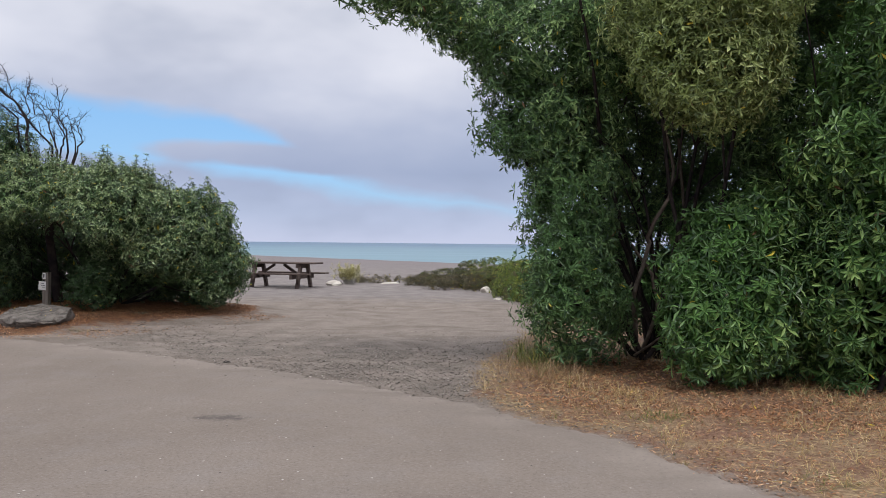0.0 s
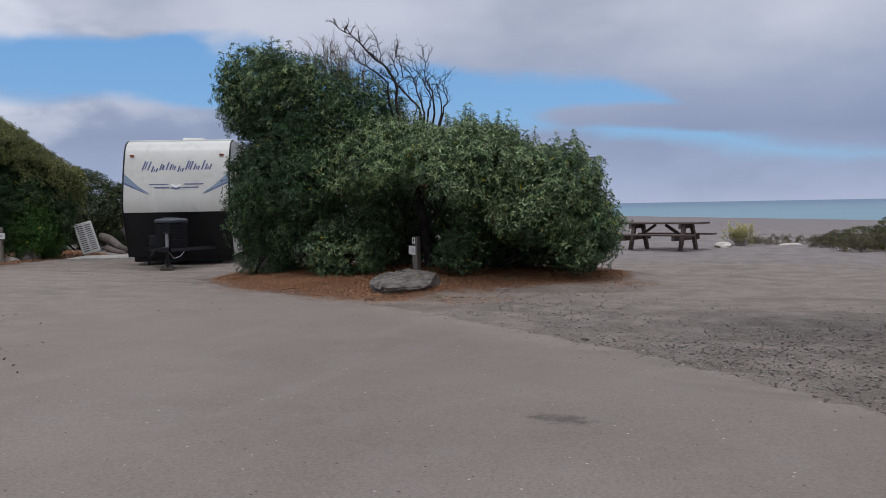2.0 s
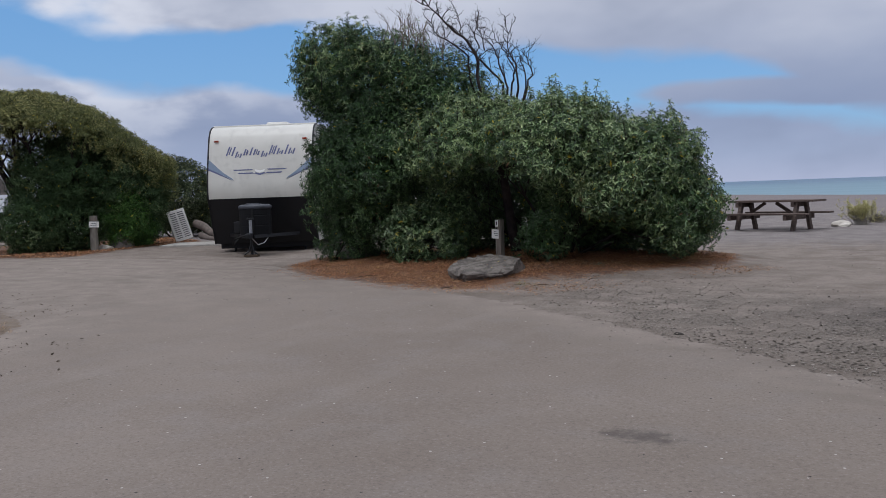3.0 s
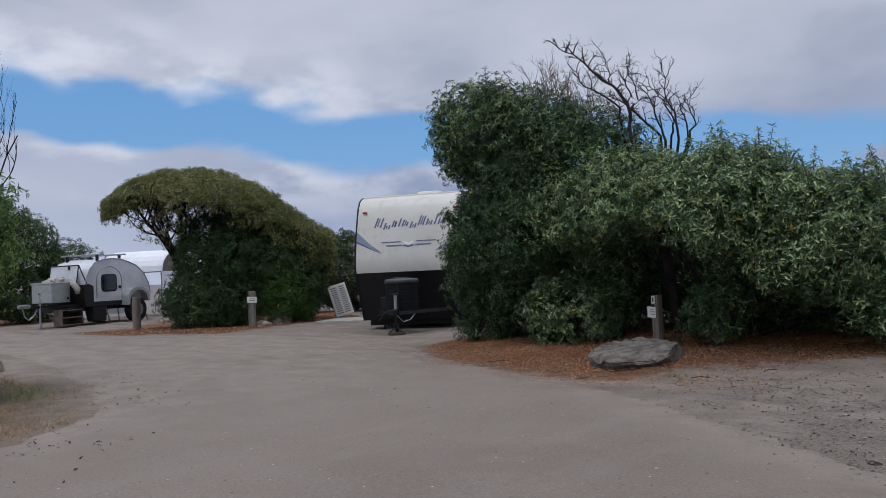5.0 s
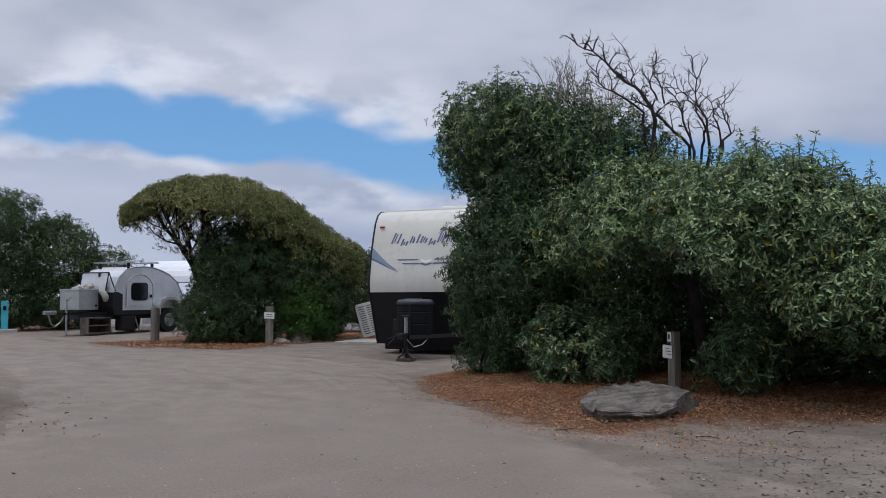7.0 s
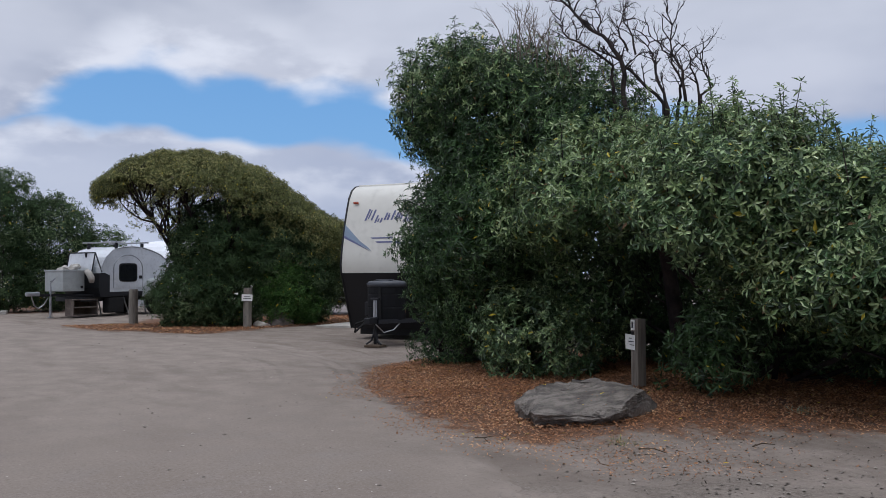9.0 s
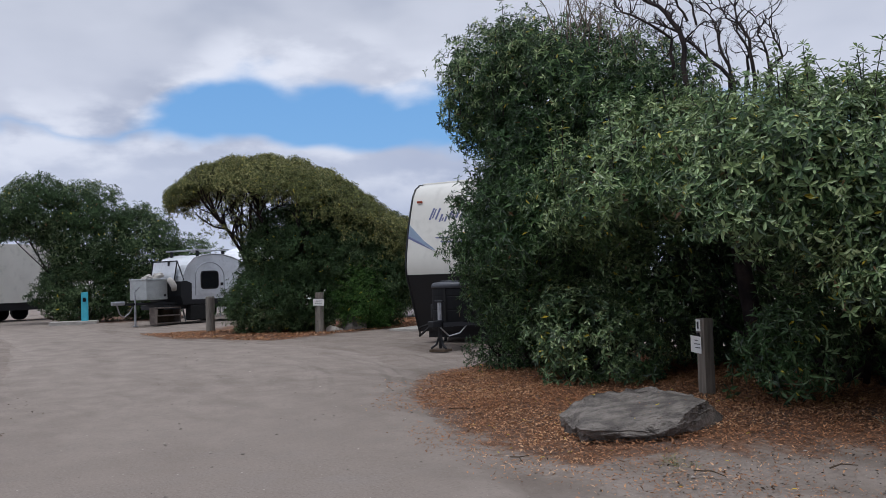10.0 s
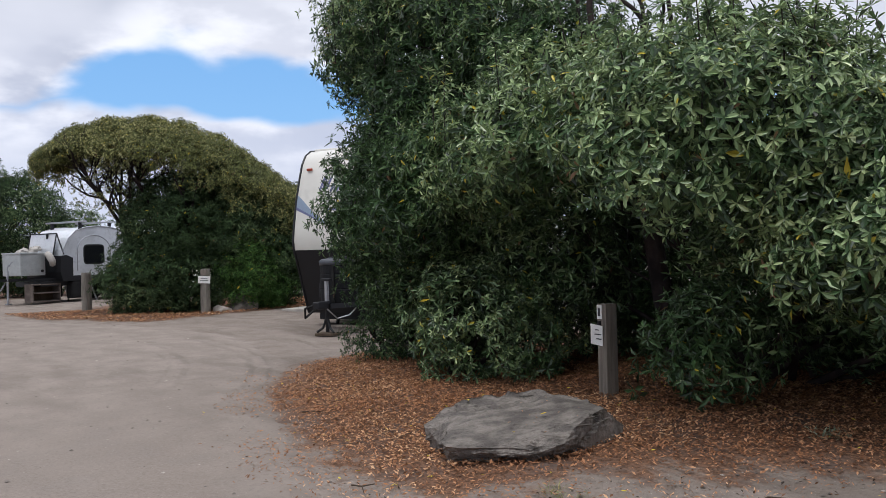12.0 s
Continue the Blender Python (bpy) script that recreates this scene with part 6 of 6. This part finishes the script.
def stones(name, label, q, lo, hi, mat, rng, sink=0.3):
    """Many small angular stones in one mesh."""
    n = len(q)
    oct_v = np.array([[1, 0, 0], [0, 1, 0], [-1, 0, 0], [0, -1, 0], [0, 0, 1], [0, 0, -1]], float)
    oct_f = np.array([[0, 1, 4], [1, 2, 4], [2, 3, 4], [3, 0, 4], [1, 0, 5], [2, 1, 5], [3, 2, 5], [0, 3, 5]])
    s = lo + (hi - lo) * rng.uniform(0, 1, n) ** 2.5
    v = oct_v[None] * (s[:, None, None] * rng.uniform(0.6, 1.2, (n, 6, 1)))
    v[..., 2] *= 0.45
    a = rng.uniform(0, 6.283, n)
    c, sn = np.cos(a)[:, None], np.sin(a)[:, None]
    v = np.stack([v[..., 0] * c - v[..., 1] * sn, v[..., 0] * sn + v[..., 1] * c, v[..., 2]], -1)
    v += (on_ground(q, 0.0) + np.column_stack([np.zeros((n, 2)), s * (0.75 - sink)]))[:, None]
    f = (oct_f[None] + 6 * np.arange(n)[:, None, None]).reshape(-1, 3)
    return tagged(new(name, raw_mesh(name, v.reshape(-1, 3), f, mat)), label, "stones", kind="stuff")


def blades(name, label, q, size, mat, rng, per=9, lean=0.6, width=0.035):
    """Tufts of thin grass blades."""
    P = on_ground(q, -0.01)
    A = np.tile([0, 0, 1.0], (len(P), 1)) + rng.normal(0, 0.15, (len(P), 3))
    v, f = rosettes(P, A, size * rng.uniform(0.6, 1.3, len(P)), per, rng, width=width, open0=8, open1=95 * lean, droop=0.35, curl=0.25, simple=True)
    return tagged(new(name, raw_mesh(name, v, f, mat)), label, "grass", kind="stuff")


STONE_MIX = leaf_material("gravel_stone", lin(96, 89, 84), lin(131, 123, 116), lin(174, 166, 158), 0.0, 0.85, 1.5, 0.2)


def ground_cover():
    rng = np.random.default_rng(77)
    thin = lambda q, f, s: q[(wave(q[:, 0], q[:, 1], f, s) + rng.normal(0, 0.25, len(q))) > 0.0]
    near_a = [p for p in LITTER_A if p[1] < 19] + [(-12, 19)]
    q = in_poly(near_a, 165000, rng, 0.05)
    rim = signed(q[:, 0], q[:, 1], near_a)[0] / 0.9 + 0.35 * wave(q[:, 0], q[:, 1], 2.4, 61)
    q = q[rim > rng.uniform(-0.25, 0.75, len(q))]
    flakes("leaf_litter", "thick orange-brown fallen leaves under the shrubs", q, 0.033, LITTER, rng, 0.42)
    edge = in_poly([(-11.8, 15.2), (-9.5, 14.0), (-7, 13.3), (-5.4, 13.5), (-4.2, 15.4), (-2.9, 17.2), (-4, 17.6), (-6, 14.8), (-9, 15.0)], 42000, rng, 0.12)
    flakes("scattered_leaves", "scattered brown leaves on grey soil", thin(edge, 2.0, 4), 0.032, LITTER, rng)
    chips = in_poly([(-7.4, 13.6), (-5.2, 13.2), (-3.6, 14.6), (-3.4, 17.0), (-5.2, 15.9), (-6.6, 14.3)], 2600, rng, 0.12)
    stones("soil_chips", "grey chips and crumbs of soil beside the litter", thin(chips, 2.6, 71), 0.003, 0.017, STONE_MIX, rng)
    flakes("bark_litter", "dark bark crumbs on grey soil beside the litter", thin(chips, 3.1, 72)[::2], 0.03, BARK_BITS, rng, 0.5)
    q = in_poly(LITTER_B, 24000, rng, 0.05)
    flakes("leaf_litter", "orange-brown fallen leaves round the umbrella tree", q[q[:, 0] > -25], 0.08, LITTER, rng)
    q = in_poly([(0.8, 8.7), (1.1, 11), (1.6, 12.6), (3, 11.5), (8, 10.5), (8, 7.6), (5.5, 7.0), (2.6, 8.0)], 34000, rng, 0.12)
    flakes("leaf_litter", "reddish-tan fallen leaves at the foot of the tree", q, 0.055, LITTER, rng, 0.28)
    q = in_poly([(1.6, 7.0), (0.9, 8.2), (0.6, 9.4), (2.6, 8.4), (8, 8), (8, 5.5), (5, 3.8), (2.4, 5.5)], 22000, rng, 0.12)
    flakes("scattered_leaves", "pale bits of leaf and straw on the verge", thin(q, 1.9, 31), 0.045, LITTER, rng, 0.24)
    q = in_poly(VERGE_R, 46000, rng, 0.1)
    q = q[(q[:, 0] < 8) & (q[:, 1] > 3) & (q[:, 1] < 13)]
    flakes("fallen_straw", "pale broken straw lying flat on the verge", thin(q, 1.6, 81), 0.11, GRASS_STRAW, rng, 0.06, 0.12)
    flakes("red_litter", "reddish crumbled leaves on the verge", thin(q, 2.3, 82), 0.034, LITTER, rng, 0.4)
    q = in_poly(VERGE_R, 60000, rng, 0.1)
    q = q[(q[:, 0] < 8) & (q[:, 1] > 3) & (q[:, 1] < 15)]
    blades("dry_grass", "straw-coloured dry grass on the verge", thin(thin(q, 1.3, 8), 3.4, 33), 0.10, GRASS_DRY, rng, 7)
    q2 = thin(thin(q, 1.7, 51), 2.9, 52)[::3]
    blades("straw_grass", "tall pale straw clumps on the verge", q2, 0.17, GRASS_STRAW, rng, 9, 0.5, 0.025)
    q3 = thin(thin(q, 2.1, 53), 3.9, 54)[::9]
    blades("green_weeds", "small olive weeds among the dry grass", q3, 0.10, GRASS_GREEN, rng, 8, 0.7, 0.05)
    q = np.column_stack([rng.normal(2.0, 0.16, 40), rng.normal(8.05, 0.1, 40)])
    blades("grass_tuft", "dark tuft of grass on the verge", q, 0.14, GRASS_GREEN, rng, 8, 0.8)
    q = np.column_stack([rng.normal(1.25, 0.16, 160), rng.normal(11.6, 0.5, 160)])
    blades("green_grass", "tuft of green grass at the tree's foot", q, 0.32, GRASS_GREEN, rng, 9, 0.45, 0.02)
    q = np.column_stack([rng.normal(1.2, 0.3, 120), rng.normal(10.4, 0.5, 120)])
    blades("dry_grass", "tall dry weeds at the edge of the verge", q, 0.26, GRASS_DRY, rng, 8, 0.4, 0.02)
    q = in_poly(VERGE_L, 30000, rng, 0.1)
    q = q[(q[:, 0] > -16) & (q[:, 1] > 5)]
    blades("dry_grass", "dry grass round the roadside boulder", thin(q, 1.4, 9), 0.12, GRASS_DRY, rng)
    q = np.column_stack([rng.normal(-12.6, 0.5, 120), rng.normal(9.2, 0.25, 120)])
    blades("green_grass", "olive grass beside the driftwood stump", q, 0.22, GRASS_GREEN, rng, 8, 0.5, 0.02)
    q = np.column_stack([rng.normal(-6.07, 0.08, 18), rng.normal(14.46, 0.06, 18)])
    blades("grass_tuft", "small green grass tuft in front of the boulder", q, 0.10, GRASS_GREEN, rng, 8, 0.7)
    q = np.column_stack([rng.normal(-5.65, 0.08, 12), rng.normal(16.36, 0.05, 12)])
    blades("pale_weed", "small pale grey-green weed on the leaf litter", q, 0.09, WEED, rng, 9, 0.8, 0.12)
    q = in_poly(GRAVEL, 26000, rng, 0.55)
    stones("gravel", "loose grey gravel beside the road", thin(q, 0.7, 6), 0.003, 0.024, STONE_MIX, rng)
    edge = np.array(ROAD[:9])
    k = rng.integers(0, 8, 4200)
    f = rng.uniform(0, 1, (4200, 1))
    q = edge[k] * (1 - f) + edge[k + 1] * f + np.array([0.12, 0.12]) + rng.normal(0, 0.16, (4200, 2))
    stones("edge_gravel", "gravel and chips along the road's edge", q[::2], 0.003, 0.016, STONE_MIX, rng)
    q = in_poly([(-5.2, 12.9), (-2, 10.8), (0.6, 9.0), (1.0, 12), (2, 18), (0, 24), (-4, 24), (-3, 17)], 2600, rng, 0.3)
    stones("pebbles", "scattered pebbles on the sandy ground", thin(q, 1.1, 21), 0.004, 0.02, STONE_MIX, rng)
    q = in_poly(ROAD, 8000, rng)
    q = q[(q[:, 0] > -14) & (q[:, 1] > 2)]
    stones("road_grit", "specks of grit and chips on the road", q, 0.003, 0.010, STONE_MIX, rng, 0.2)
    q = in_poly([(-8.2, 5.5), (-9.4, 8.0), (-10.3, 9.2), (-12.3, 10.1), (-15, 11.0), (-12, 11), (-9.4, 9.8), (-7.6, 7.5)], 1100, rng, 0.3)
    flakes("scattered_leaves", "dark bits of bark and leaves on dust", thin(q, 2.2, 14), 0.05, BARK_BITS, rng, 0.5)
    q = in_poly([(-14, 16.6), (-10.5, 14.6), (-7, 13.2), (-4, 12), (-6, 11), (-12, 12), (-20, 14), (-20, 16)], 1200, rng, 0.1)
    stones("road_pebbles", "small dark stones scattered on the dust", q, 0.005, 0.022, STONE_MIX, rng, 0.1)
    for k, (x, y, s) in enumerate(((-2.8, 11.4, 0.06), (-2.95, 11.7, 0.035), (-2.2, 11.9, 0.03), (-3.6, 12.6, 0.03), (-1.2, 12.4, 0.035), (-7.2, 13.5, 0.03), (-8.4, 13.3, 0.025))):
        boulder("small dark stone lying at the road's edge", (x, y), (s, s * 0.8, s), 40 * k, STONE_DARK, 20 + k, "stone", "stone")
    for k, (x, y, rz, ln) in enumerate(((-8.9, 14.55, 20, 0.4), (-5.7, 14.4, 5, 0.26), (-5.2, 15.1, 70, 0.2), (-6.9, 13.7, -10, 0.22), (-23.0, 17.2, 30, 0.7), (-22.3, 17.8, 60, 0.6))):
        root = thing("fallen_twig", "dry brown twig lying on the litter", "twig", (x, y, gz(x, y) + 0.02), rz)
        part("stem", tube([(-ln / 2, 0, 0), (0, 0.02, 0.015), (ln / 2, -0.01, 0.005)], [0.006, 0.005, 0.003], 6), BARK, root, smooth=True)
        if k % 3 == 0:
            part("side_shoot", tube([(0, 0.02, 0.015), (ln * 0.2, 0.08, 0.03)], [0.005, 0.003], 5), BARK, root, smooth=True)
    world_pts = np.array([slab.matrix_basis @ v.co for v in slab.data.vertices])

    def slab_top(x, y):
        near = np.hypot(world_pts[:, 0] - x, world_pts[:, 1] - y) < 0.06
        return float(world_pts[near, 2].max()) if near.any() else gz(x, y)
    for k, (x, y) in enumerate(((-7.21, 14.75), (-6.67, 14.95), (-6.68, 14.68), (-5.1, 14.5), (-5.6, 14.0), (-6.05, 13.75), (-9.3, 14.9))):
        v, f = rosettes(np.array([[0, 0, 0.0]]), np.array([[0, 0, 1.0]]), 0.085, 1, rng, width=0.45, open0=86, open1=88)
        ob = new("yellow_leaf", raw_mesh("yellow_leaf", v, f, FLOWER_LEAF))
        ob.matrix_basis = pose(x, y, slab_top(x, y) + 0.012, 0, 0, 70 * k)
        tagged(ob, "single fallen yellow leaf lying on the boulder" if k < 3 else "single fallen yellow leaf lying on the ground", "leaf")
    crumbs = rng.normal(0, 1, (46, 2)) * [0.28, 0.2] + [-6.98, 15.05]
    crumbs = np.array([[x, y, slab_top(x, y) + 0.008] for x, y in crumbs])
    v, f = rosettes(crumbs, np.tile([0, 0, 1.0], (len(crumbs), 1)), 0.035, 1, rng, width=0.4, open0=84, open1=90, simple=True)
    tagged(new("leaf_crumbs", raw_mesh("leaf_crumbs", v, f, LITTER)), "dry leaf crumbs on the boulder", "leaf litter", kind="stuff")


FLOWER_LEAF = surface("yellow_leaf", lin(206, 180, 50), lin(220, 196, 70), 20.0, 0.6, 0.3)
ground_cover()
